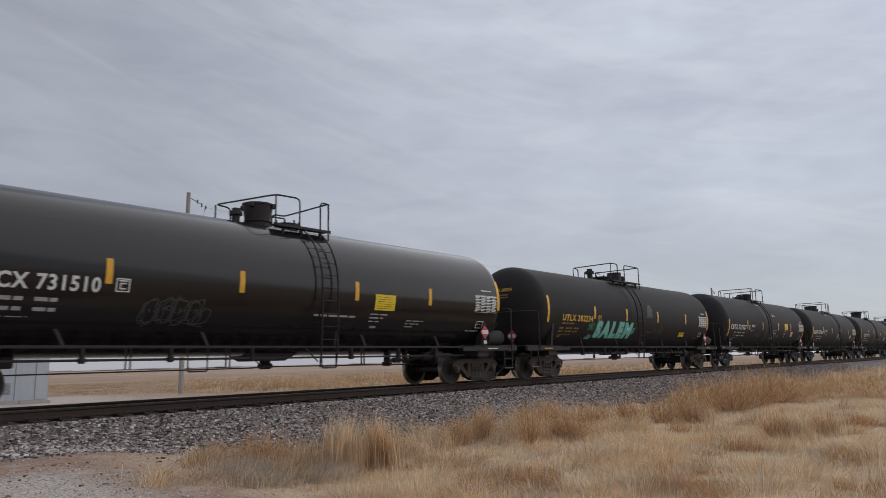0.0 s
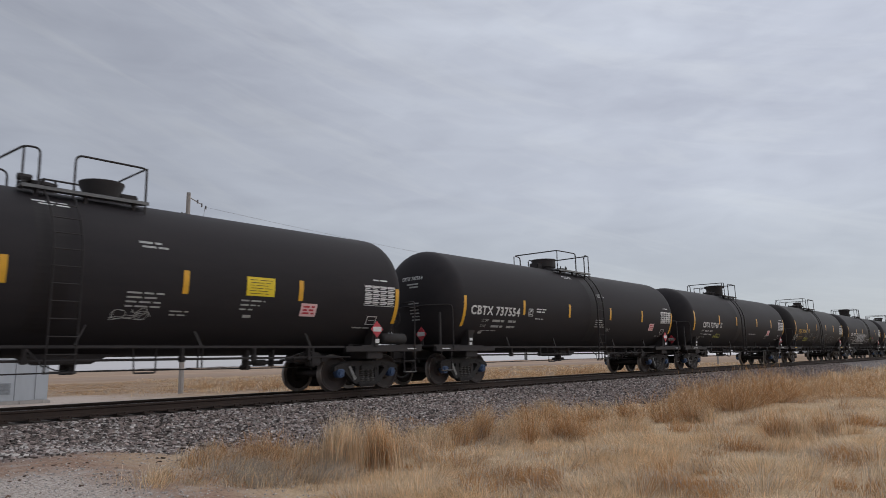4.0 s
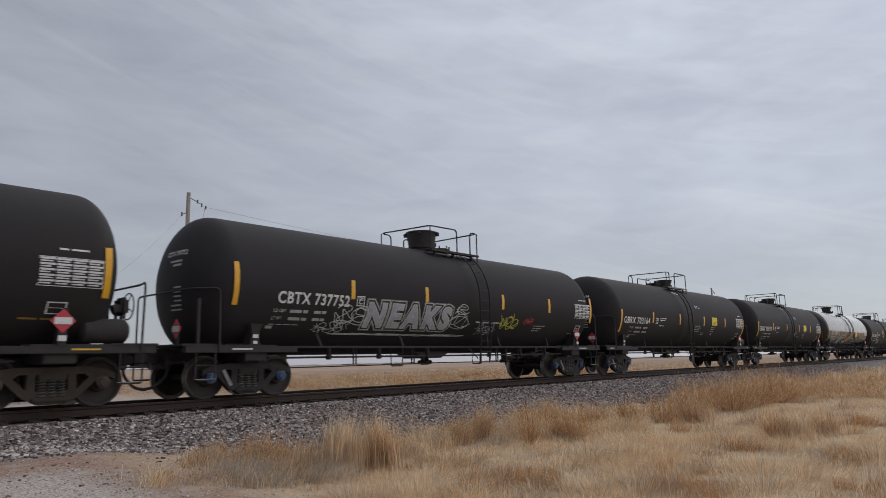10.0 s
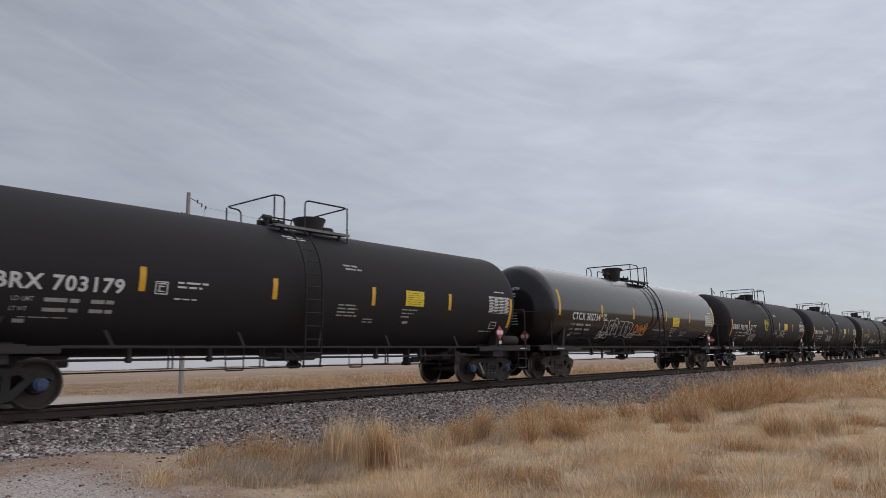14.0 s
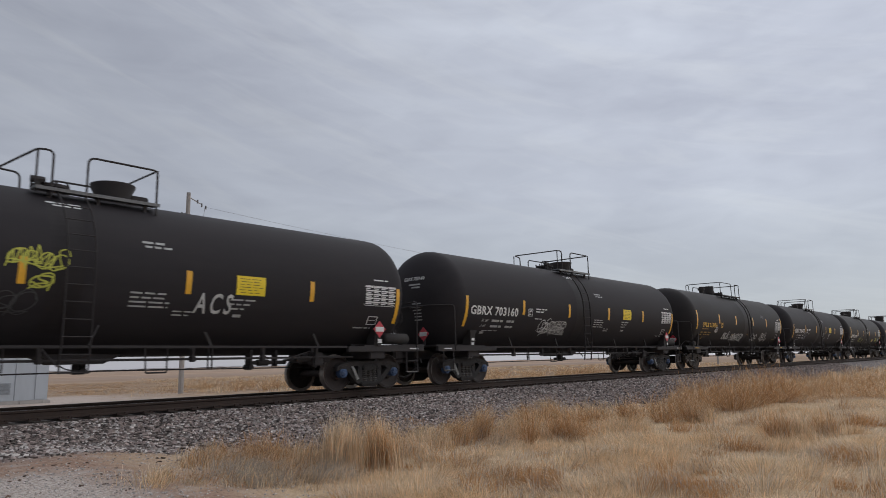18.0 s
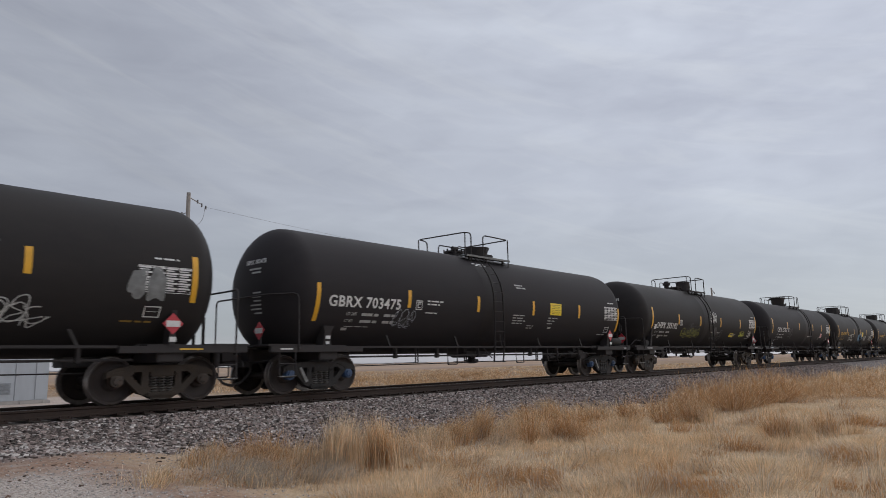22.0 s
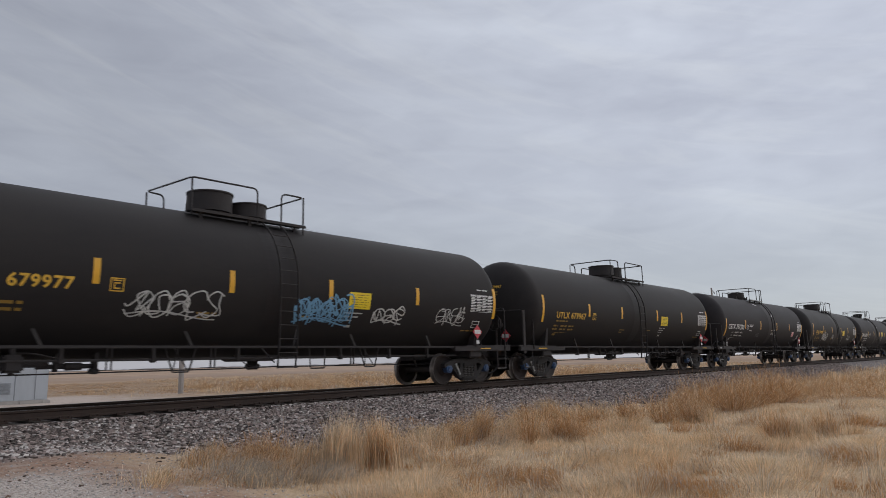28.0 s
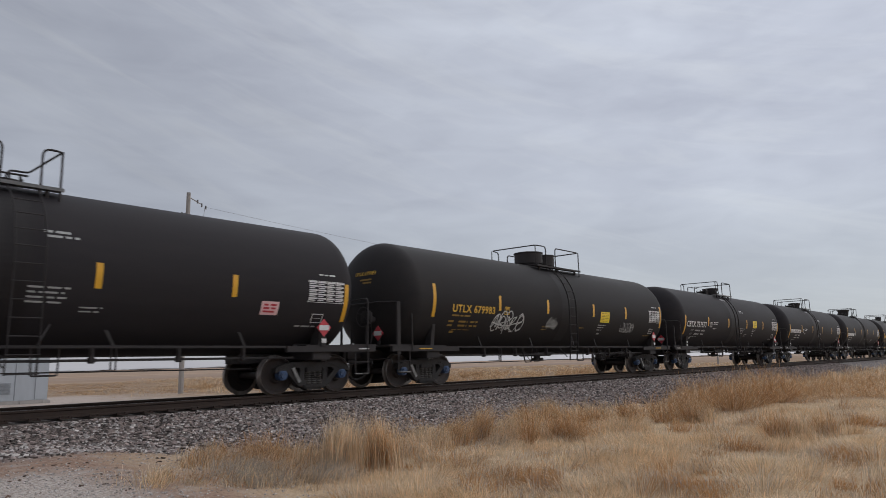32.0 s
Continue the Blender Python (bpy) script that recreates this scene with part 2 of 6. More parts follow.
def rounded(pts, r, n=4):
    """pts with its inner corners rounded by r."""
    pts = [Vector(p) for p in pts]
    out = [pts[0]]
    for a, b, c in zip(pts, pts[1:], pts[2:]):
        u, v = (a - b), (c - b)
        k = min(r, u.length * 0.45, v.length * 0.45)
        p, q = b + u.normalized() * k, b + v.normalized() * k
        for i in range(n + 1):
            t = i / n
            out.append(p * (1 - t) ** 2 + b * 2 * t * (1 - t) + q * t ** 2)
    return out + [pts[-1]]


def lathe(bm, profile, seg=32, axis="X"):
    """profile: rows of (along, radius)."""
    rings = []
    for a, r in profile:
        ring = []
        for k in range(seg):
            w = 2 * math.pi * k / seg
            c, s = r * math.cos(w), r * math.sin(w)
            ring.append(bm.verts.new({"X": (a, c, s), "Y": (s, a, c), "Z": (c, s, a)}[axis]))
        rings.append(ring)
    for p, q in zip(rings, rings[1:]):
        for k in range(seg):
            bm.faces.new((p[k], p[(k + 1) % seg], q[(k + 1) % seg], q[k]))
    bm.faces.new(rings[0][::-1])
    bm.faces.new(rings[-1])
    bmesh.ops.recalc_face_normals(bm, faces=bm.faces[:])
    return bm


def slab(bm, outline, y0, y1):
    """A plate: an outline in x and z, drawn out from y0 to y1."""
    a = [bm.verts.new((x, y0, z)) for x, z in outline]
    b = [bm.verts.new((x, y1, z)) for x, z in outline]
    n = len(outline)
    f = [bm.faces.new(a), bm.faces.new(b[::-1])]
    for k in range(n):
        bm.faces.new((a[k], b[k], b[(k + 1) % n], a[(k + 1) % n]))
    bmesh.ops.triangulate(bm, faces=f)
    bmesh.ops.recalc_face_normals(bm, faces=bm.faces[:])
    return bm


def lathe_at(bm, profile, place, seg=20):
    """A turned body along x, set at a place."""
    b2 = bmesh.new()
    lathe(b2, profile, seg, "X")
    bmesh.ops.translate(b2, verts=b2.verts[:], vec=place)
    me = bpy.data.meshes.new("tmp")
    b2.to_mesh(me)
    b2.free()
    bm.from_mesh(me)
    bpy.data.meshes.remove(me)
    return bm


def mesh_of(name, bm, mats, smooth=False):
    me = bpy.data.meshes.new(name)
    bm.to_mesh(me)
    bm.free()
    for m in mats if isinstance(mats, (list, tuple)) else [mats]:
        me.materials.append(m)
    if smooth:
        me.shade_smooth()
        me.set_sharp_from_angle(angle=radians(smooth if smooth > 1 else 35))
    return me


SMALL_WRITING = {"lettering", "lettering_block", "data_lettering", "panel_lettering", "data_table", "symbol_frame", "graffiti", "graffiti_outline"}


def put(name, me, parent=None, m=None, label=""):
    ob = new(name, me)
    if parent:
        ob.parent = parent
    if m is not None:
        ob.matrix_basis = m
    if label:
        ob["label"] = label
    if name in SMALL_WRITING:
        ob["kind"] = "stuff"
    return ob


def part(name, bm, mat, parent, label="", smooth=False):
    return put(name, mesh_of(name, bm, mat, smooth), parent, None, label)


def at(x, y, z):
    return Matrix.Translation((x, y, z))


# ---- the tank cars ----
ZC, RT = 2.614, 1.555     # height of the tank's axis over the rail, and its radius
SAG = 0.06                # how far the axis lies under the line from which writing is set out
WHEEL_R = 0.457
SHARED = {}


def shared(key, make):
    key = (key, ZC, RT)
    if key not in SHARED:
        SHARED[key] = make()
    return SHARED[key]


def on_tank(u, v, off=0.004):
    """A place on the tank's near side: u along it, v round it, counted upward from the axis."""
    w = (v + SAG) / RT
    return Vector((u, -(RT + off) * math.cos(w), ZC + (RT + off) * math.sin(w)))


def patch_mesh(name, u0, u1, v0, v1, mat, off=0.004, skew=0.0):
    bm = bmesh.new()
    n = max(1, int((v1 - v0) / 0.12) + 1)
    rows = []
    for i in range(n + 1):
        v = v0 + (v1 - v0) * i / n
        s = skew * i / n
        rows.append([bm.verts.new(on_tank(u0 + s, v, off)), bm.verts.new(on_tank(u1 + s, v, off))])
    for a, b in zip(rows, rows[1:]):
        bm.faces.new((a[0], a[1], b[1], b[0]))
    return mesh_of(name, bm, mat)


def bars_mesh(name, rects, mat, off=0.004):
    """Small patches of one block of lettering, joined."""
    bm = bmesh.new()
    for u0, u1, v0, v1 in rects:
        q = [bm.verts.new(on_tank(u, v, off)) for u, v in ((u0, v0), (u1, v0), (u1, v1), (u0, v1))]
        bm.faces.new(q)
    return mesh_of(name, bm, mat)


def frame_rects(u0, u1, v0, v1, w):
    return [(u0, u1, v0, v0 + w), (u0, u1, v1 - w, v1), (u0, u0 + w, v0 + w, v1 - w), (u1 - w, u1, v0 + w, v1 - w)]


FLAT = {}


def flat_word(words, fat, space):
    """The built-in font's letters as a flat mesh, made once for each word."""
    if (words, fat, space) not in FLAT:
        cu = bpy.data.curves.new("lettering", "FONT")
        cu.body, cu.resolution_u, cu.offset, cu.space_character = words, 3, fat, space
        ob = bpy.data.objects.new("lettering", cu)
        FLAT[words, fat, space] = ob.to_mesh().copy()
        bpy.data.objects.remove(ob)
    return FLAT[words, fat, space]


def extent(words, fat):
    """How far a sprayed word reaches in the font's own units."""
    co = [v.co for v in flat_word(words, fat, 1.34).vertices]
    return min(c.x for c in co), max(c.x for c in co), min(c.y for c in co), max(c.y for c in co)


def text_mesh(words, width, height, mat, u0, v0, off=0.004, shear=0.0, fat=0.026, head=0.0, space=1.12):
    bm = bmesh.new()
    bm.from_mesh(flat_word(words, fat, space))
    xs = [v.co.x for v in bm.verts]
    ys = [v.co.y for v in bm.verts]
    kx, ky = width / (max(xs) - min(xs)), height / (max(ys) - min(ys))
    x0, y0 = min(xs), min(ys)
    for v in bm.verts:
        y = (v.co.y - y0) * ky
        v.co = Vector(((v.co.x - x0) * kx + shear * y, y, 0))
    for i in range(1, 4):
        bmesh.ops.bisect_plane(bm, geom=bm.verts[:] + bm.edges[:] + bm.faces[:], plane_co=(0, height * i / 4, 0), plane_no=(0, 1, 0))
    for v in bm.verts:
        if head:
            y, z = -(u0 + v.co.x), v0 + v.co.y
            v.co = Vector((head_x(head, math.hypot(y, z) / RT) - 0.008, y, ZC + z))
        else:
            v.co = on_tank(u0 + v.co.x, v0 + v.co.y, off)
    return mesh_of("lettering", bm, mat)


def stroke_mesh(paths, width, mat, off=0.005):
    """Sprayed lines on the tank: flat ribbons along paths of (u, v)."""
    bm = bmesh.new()
    for pts in paths:
        prev = None
        for i, (u, v) in enumerate(pts):
            a, b = pts[max(i - 1, 0)], pts[min(i + 1, len(pts) - 1)]
            du, dv = b[0] - a[0], b[1] - a[1]
            k = math.hypot(du, dv) or 1
            nu, nv = -dv / k * width / 2, du / k * width / 2
            now = (bm.verts.new(on_tank(u + nu, v + nv, off)), bm.verts.new(on_tank(u - nu, v - nv, off)))
            if prev:
                bm.faces.new((prev[0], prev[1], now[1], now[0]))
            prev = now
    return mesh_of("graffiti", bm, mat)


def soften(pts, n=4):
    """A smooth line through pts."""
    out = []
    for i in range(len(pts) - 1):
        p0, p1, p2, p3 = pts[max(i - 1, 0)], pts[i], pts[i + 1], pts[min(i + 2, len(pts) - 1)]
        for k in range(n):
            t = k / n
            out.append(tuple(0.5 * (2 * b + (c - a) * t + (2 * a - 5 * b + 4 * c - d) * t * t + (3 * b - a - 3 * c + d) * t ** 3) for a, b, c, d in zip(p0, p1, p2, p3)))
    return out + [pts[-1]]


STROKES = (
    lambda r: [(0.75 + 0.1 * r, 0.85), (0.40, 1.0), (0.08, 0.62), (0.15, 0.15), (0.55, 0.0), (0.85, 0.2)],
    lambda r: [(0.5, 1.0), (0.1, 0.75), (0.05, 0.3), (0.4, 0.0), (0.8, 0.25), (0.85, 0.75), (0.5, 1.0), (0.2, 0.9 - 0.2 * r)],
    lambda r: [(0.85, 0.9), (0.45, 1.05), (0.15, 0.78), (0.45, 0.52), (0.82, 0.28), (0.5, -0.05), (0.05, 0.12)],
    lambda r: [(0.15, 1.05), (0.22, 0.55), (0.12, 0.0), (0.5, 0.05), (0.95, 0.12 + 0.2 * r)],
    lambda r: [(0.0, 0.0), (0.18, 0.95), (0.36, 0.15), (0.58, 1.0), (0.78, 0.2), (1.0, 0.7 * r)],
    lambda r: [(0.1, 0.0), (0.2, 1.0), (0.62, 0.98), (0.72, 0.66), (0.24, 0.5), (0.65, 0.25 + 0.2 * r), (0.9, -0.05)],
)


def scrawl(rng, u0, v0, width, height, loops):
    """Sprayed curves side by side with the rhythm of a tag; they spell nothing."""
    out = []
    step = width / loops
    lean = rng.uniform(0.05, 0.35)
    for i in range(loops):
        for shape in rng.sample(STROKES, 2):
            k, d, side, turn = rng.uniform(0.75, 1.2), rng.uniform(-0.15, 0.12), rng.choice((-1, 1)), rng.uniform(-0.7, 0.7)
            c, q = math.cos(turn), math.sin(turn)
            line = []
            for x, y in soften(shape(rng.random()), 6):
                x, y = side * (x - 0.5), y - 0.5
                x, y = 0.5 + c * x - q * y, 0.5 + q * x + c * y
                line.append((u0 + step * (i + (x - 0.1) * 1.3) + lean * height * y, v0 + height * (d + y * k)))
            out.append(line)
    y = rng.uniform(-0.1, 0.5)
    out.append([(u0 + width * t, v0 + height * (y + 0.15 * math.sin(5.1 * t + 6 * y))) for t in (0.0, 0.1, 0.2, 0.3, 0.4, 0.5, 0.6, 0.7, 0.8, 0.9, 1.0)])
    return out


def blobs(rng, u0, v0, width, height, letters):
    """Fat rounded sprayed bodies side by side, as outlines; they spell nothing."""
    out = []
    step = width / letters
    for i in range(letters):
        cu, cv = u0 + step * (i + 0.5), v0 + height * (0.5 + rng.uniform(-0.06, 0.06))
        ring = []
        ph, lean, big = rng.uniform(0, 6), rng.uniform(0.0, 0.3), rng.uniform(0.92, 1.1)
        for k in range(24):
            w = k * math.pi / 12
            r = 1 + 0.13 * math.sin(3 * w + ph) + 0.10 * math.sin(5 * w + ph * 2)
            c, q = math.cos(w), math.sin(w)
            x, y = r * math.copysign(abs(c) ** 0.6, c), r * math.copysign(abs(q) ** 0.65, q)
            ring.append((cu + step * 0.47 * big * (x + lean * y), cv + height * 0.48 * big * y))
        out.append(ring)
    return out


def word_mesh(words, u0, v0, width, height, mat, fat, off):
    """Readable fat sprayed letters."""
    return text_mesh(words, width, height, mat, u0, v0, off, 0.08, fat, space=1.34)


def blob_mesh(rings, mat, off):
    bm = bmesh.new()
    for ring in rings:
        cu, cv = sum(p[0] for p in ring) / len(ring), sum(p[1] for p in ring) / len(ring)
        levels = [[bm.verts.new(on_tank(cu + (u - cu) * k, cv + (v - cv) * k, off)) for u, v in ring] for k in (0.34, 0.67, 1.0)]
        mid = bm.verts.new(on_tank(cu, cv, off))
        n = len(ring)
        for j in range(n):
            bm.faces.new((mid, levels[0][j], levels[0][(j + 1) % n]))
            for a, b in zip(levels, levels[1:]):
                bm.faces.new((a[j], b[j], b[(j + 1) % n], a[(j + 1) % n]))
        off += 0.0008
    return mesh_of("graffiti", bm, mat)


# --- truck parts, in the truck's own space: x along, z over the rail ---
def side_frame_mesh(mat, key):
    def make():
        bm = bmesh.new()
        top = [(-1.10, 0.50), (-1.09, 0.62), (-0.95, 0.69), (-0.60, 0.75), (0.60, 0.75), (0.95, 0.69), (1.09, 0.62), (1.10, 0.50), (0.98, 0.56), (0.80, 0.56), (0.70, 0.48), (0.55, 0.62), (-0.55, 0.62), (-0.70, 0.48), (-0.80, 0.56), (-0.98, 0.56)]
        low = [(-0.80, 0.54), (-0.46, 0.20), (-0.30, 0.15), (0.30, 0.15), (0.46, 0.20), (0.80, 0.54), (0.68, 0.60), (0.40, 0.33), (-0.40, 0.33), (-0.68, 0.60)]
        slab(bm, top, -0.09, 0.09)
        slab(bm, low, -0.085, 0.085)
        for s in (-1, 1):
            slab(bm, [(s * 0.27, 0.30), (s * 0.27, 0.66), (s * 0.40, 0.66), (s * 0.42, 0.30)][:: s], -0.088, 0.088)
            box(bm, s * 0.889 - 0.15, s * 0.889 + 0.15, -0.10, 0.07, 0.54, 0.63, 0.02)
            box(bm, s * 0.34 - 0.055, s * 0.34 + 0.055, -0.105, 0.09, 0.50, 0.60, 0.02)
            rod(bm, (s * 0.55, -0.10, 0.685), (s * 0.55, 0.10, 0.685), 0.035, 8)
            slab(bm, [(s * 0.60, 0.655), (s * 0.98, 0.575), (s * 1.00, 0.60), (s * 0.62, 0.69)][:: s], -0.105, -0.085)
        box(bm, -0.33, 0.33, -0.14, 0.10, 0.135, 0.215, 0.02)
        slab(bm, [(-0.30, 0.14), (0.30, 0.14), (0.20, 0.085), (-0.20, 0.085)], -0.10, 0.08)
        box(bm, -0.24, 0.24, -0.12, 0.09, 0.52, 0.64, 0.02)
        return mesh_of("side_frame", bm, mat, 30)
    return shared(key, make)


def spring_mesh():
    def make():
        bm = bmesh.new()
        pts = []
        for k in range(6 * 8 + 1):
            w = k / 8 * 2 * math.pi
            pts.append((0.072 * math.cos(w), 0.072 * math.sin(w), 0.205 + 0.31 * k / 48))
        tube(bm, pts, 0.019, 5)
        return mesh_of("coil_spring", bm, SPRING, 60)
    return shared("spring", make)


def wheel_mesh():
    def make():
        bm = bmesh.new()
        r = WHEEL_R
        lathe(bm, [(-0.095, 0.10), (-0.10, 0.16), (-0.03, 0.20), (-0.015, 0.33), (-0.05, 0.385), (-0.07, 0.40), (-0.075, r - 0.012), (-0.065, r - 0.002), (0.03, r + 0.003), (0.045, r + 0.02), (0.058, r + 0.026), (0.068, r + 0.015), (0.07, 0.39), (0.03, 0.36), (0.03, 0.2), (0.08, 0.16), (0.08, 0.10)], 40, "Y")
        for f in bm.faces:
            c = f.calc_center_median()
            rad = math.hypot(c.x, c.z)
            if rad > 0.425:
                f.material_index = 1
        return mesh_of("wheel", bm, [WHEEL, WHEEL_RIM], 40)
    return shared("wheel", make)


def axle_mesh():
    def make():
        bm = bmesh.new()
        lathe(bm, [(-1.0, 0.075), (-0.86, 0.08), (-0.82, 0.10), (-0.6, 0.10), (-0.4, 0.085), (0.4, 0.085), (0.6, 0.10), (0.82, 0.10), (0.86, 0.08), (1.0, 0.075)], 16, "Y")
        return mesh_of("axle", bm, WHEEL, 40)
    return shared("axle", make)


def cap_mesh(blue):
    def make():
        bm = bmesh.new()
        lathe(bm, [(-0.07, 0.10), (-0.065, 0.122), (0.02, 0.124), (0.10, 0.124), (0.105, 0.08)], 20, "Y")
        lathe(bm, [(-0.105, 0.045), (-0.10, 0.085), (-0.068, 0.092)], 16, "Y")
        for k in range(3):
            w = k * 2 * math.pi / 3
            rod(bm, (0.055 * math.cos(w), -0.085, 0.055 * math.sin(w)), (0.055 * math.cos(w), -0.122, 0.055 * math.sin(w)), 0.022, 6)
        return mesh_of("bearing_cap", bm, CAP_BLUE if blue else CAP_DARK, 35)
    return shared(("cap", blue), make)


WHEELSETS = []


def add_truck(car, cx, rusty, blue):
    key = "rust" if rusty else "grey"
    mat = TRUCK_RUST if rusty else TRUCK_GREY
    truck = put("truck", shared(("bolster", key), lambda: bolster_mesh(mat)), car, at(cx, 0, 0))
    for s in (-1, 1):
        put("side_frame", side_frame_mesh(mat, ("side", key)), truck, at(0, s * 1.0, 0) @ (pose(0, 0, 0) if s < 0 else pose(0, 0, 0, 0, 0, 180)))
        if blue:
            put("brake_strut", shared("strut", lambda: mesh_of("brake_strut", slab(bmesh.new(), [(-0.66, 0.60), (-0.59, 0.63), (-0.40, 0.30), (-0.47, 0.26)], -0.125, -0.10), STRUT)), truck, at(0, s * 1.0, 0) @ (pose(0, 0, 0) if s < 0 else pose(0, 0, 0, 0, 0, 180)), "pale diagonal strut")
        for k in (-1, 0, 1):
            put("coil_spring", spring_mesh(), truck, at(k * 0.165, s * 1.035, 0))
    for s in (-1, 1):
        ws = put("wheelset", axle_mesh(), car, at(cx + s * 0.889, 0, WHEEL_R))
        for t in (-1, 1):
            turn = pose(0, 0, 0) if t < 0 else pose(0, 0, 0, 0, 0, 180)
            put("wheel", wheel_mesh(), ws, at(0, t * 0.765, 0) @ turn)
            put("bearing_cap", cap_mesh(blue), ws, at(0, t * 1.03, 0) @ turn, "blue end cap" if blue else "")
        WHEELSETS.append((ws, cx + s * 0.889))


def bolster_mesh(mat):
    bm = bmesh.new()
    box(bm, -0.22, 0.22, -0.95, 0.95, 0.46, 0.70, 0.03)
    for s in (-1, 1):
        box(bm, s * 0.36 - 0.05, s * 0.36 + 0.05, -0.75, 0.75, 0.33, 0.45, 0.02)
        rod(bm, (s * 0.36, -0.5, 0.4), (0, 0, 0.52), 0.025, 6)
    return mesh_of("bolster", bm, mat, 30)


HEAD_D = 0.80


def short(spec):
    """How far the tank stops short of the couplings at the leading and the trailing end."""
    if spec["top"] == "bigdome":
        return 0.42, 0.74
    if spec["top"] in ("drum", "vented", "ventdrum", "older"):
        return 0.71, 0.81
    return (0.47, 0.66) if spec["top"] in ("twin", "backtwin") else (0.64, 0.70)


def head_x(half, q):
    """Where the head's skin lies for a share q of the radius."""
    return -half + HEAD_D - HEAD_D * max(0.0, 1 - q ** 2.3) ** 0.485


def tank_mesh(half, mat):
    bm = bmesh.new()
    prof = [(head_x(half, q), RT * q) for q in (0.02, 0.2, 0.38, 0.54, 0.67, 0.77, 0.85, 0.905, 0.945, 0.97, 0.985, 0.995, 1.0)]
    inner = half - HEAD_D
    prof += [(-inner + 0.04, RT), (-inner + 0.12, RT)]
    prof += [(inner * k / 4, RT) for k in range(-3, 4)]
    prof += [(inner - 0.12, RT), (inner - 0.04, RT)]
    prof += [(-a, r) for a, r in prof[12::-1]]
    lathe(bm, prof, 80, "X")
    bmesh.ops.translate(bm, verts=bm.verts[:], vec=(0, 0, ZC))
    return mesh_of("tank", bm, mat, 40)


def end_parts(car, half, C, e, brake, spec):
    """Sill, platform, rails, coupler and hose at one end; e = -1 leading, +1 trailing."""
    tc = C / 2
    E = half

    def mk(name, fn, smooth=30, mat=STEEL_BLACK, label="", key=0):
        bm = bmesh.new()
        fn(bm)
        if e > 0:
            bmesh.ops.scale(bm, vec=(-1, 1, 1), verts=bm.verts[:])
            bmesh.ops.reverse_faces(bm, faces=bm.faces[:])
        me = shared((name, round(half, 2), round(C, 2), e, mat.name, key, short(spec)), lambda: mesh_of(name, bm, mat, smooth))
        return put(name, me, car, None, label)

    # all drawn for the leading end, at negative x
    def sill(bm):
        box(bm, -E + 0.42, -tc + 1.6, -0.30, 0.30, 0.74, 1.06, 0.02)
        box(bm, -E + 0.40, -E + 0.52, -0.42, 0.42, 0.66, 1.10, 0.02)

    def bolster(bm):
        box(bm, -tc - 0.28, -tc + 0.28, -1.40, 1.40, 0.80, 1.08, 0.02)
        for s in (-1, 1):
            slab(bm, [(-tc - 0.55, 1.06), (-tc + 0.55, 1.06), (-tc + 0.45, 1.2), (-tc - 0.45, 1.2)], s * 0.86 - 0.03, s * 0.86 + 0.03)

    def platform(bm):
        box(bm, -E + 0.24, -E + 1.15, -1.45, 1.45, 1.12, 1.17, 0.01)
        for s in (-1, 1):
            box(bm, -E + 0.30, -tc + 1.05, s * 1.42 - 0.06, s * 1.42 + 0.06, 0.98, 1.12, 0.01)
            box(bm, -E + 1.15, -tc + 0.5, min(s * 1.1, s * 1.45), max(s * 1.1, s * 1.45), 1.12, 1.15)

    def cross(bm):
        f, k = (short(spec)[0] - 0.06, 1.05) if e < 0 else (0.45, 0.60)
        tube(bm, rounded([(-E + f, 1.45, 1.1), (-E + f, 1.45, 2.36), (-E + f, -0.95, 2.36), (-E + k - 0.02, -1.49, 2.36), (-E + k, -1.49, 1.02)], 0.14), 0.022)

    def step(bm, s):
        for y in (s * 1.45,):
            tube(bm, rounded([(-E + 0.55, y, 1.0), (-E + 0.55, y, 0.42), (-E + 0.98, y, 0.42), (-E + 0.98, y, 1.0)], 0.05), 0.02)
            rod(bm, (-E + 0.55, y, 0.72), (-E + 0.98, y, 0.72), 0.014, 6)

    def tread(bm):
        box(bm, -E + 0.53, -E + 1.00, -1.475, -1.425, 0.432, 0.445)

    def coupler(bm):
        box(bm, -E + 0.12, -E + 0.6, -0.09, 0.09, 0.76, 0.96, 0.02)
        slab(bm, [(-E - 0.10, 0.70), (-E + 0.14, 0.70), (-E + 0.14, 1.0), (-E - 0.10, 1.0)], -0.16, 0.05)
        rod(bm, (-E + 0.0, 0.10, 0.70), (-E + 0.0, 0.10, 1.0), 0.07, 10)
        tube(bm, rounded([(-E + 0.36, -0.1, 0.78), (-E + 0.36, -1.35, 0.80), (-E + 0.36, -1.42, 0.66)], 0.06), 0.014)

    def hose(bm):
        tube(bm, rounded([(-E + 0.48, -0.38, 0.74), (-E + 0.44, -0.40, 0.52), (-E + 0.22, -0.36, 0.30), (-E + 0.0, -0.34, 0.25)], 0.2), 0.032)
        rod(bm, (-E + 0.46, -0.38, 0.70), (-E + 0.46, -0.38, 0.84), 0.045, 8)

    tall = spec["top"] not in ("valves", "barrel", "dome", "backdome")

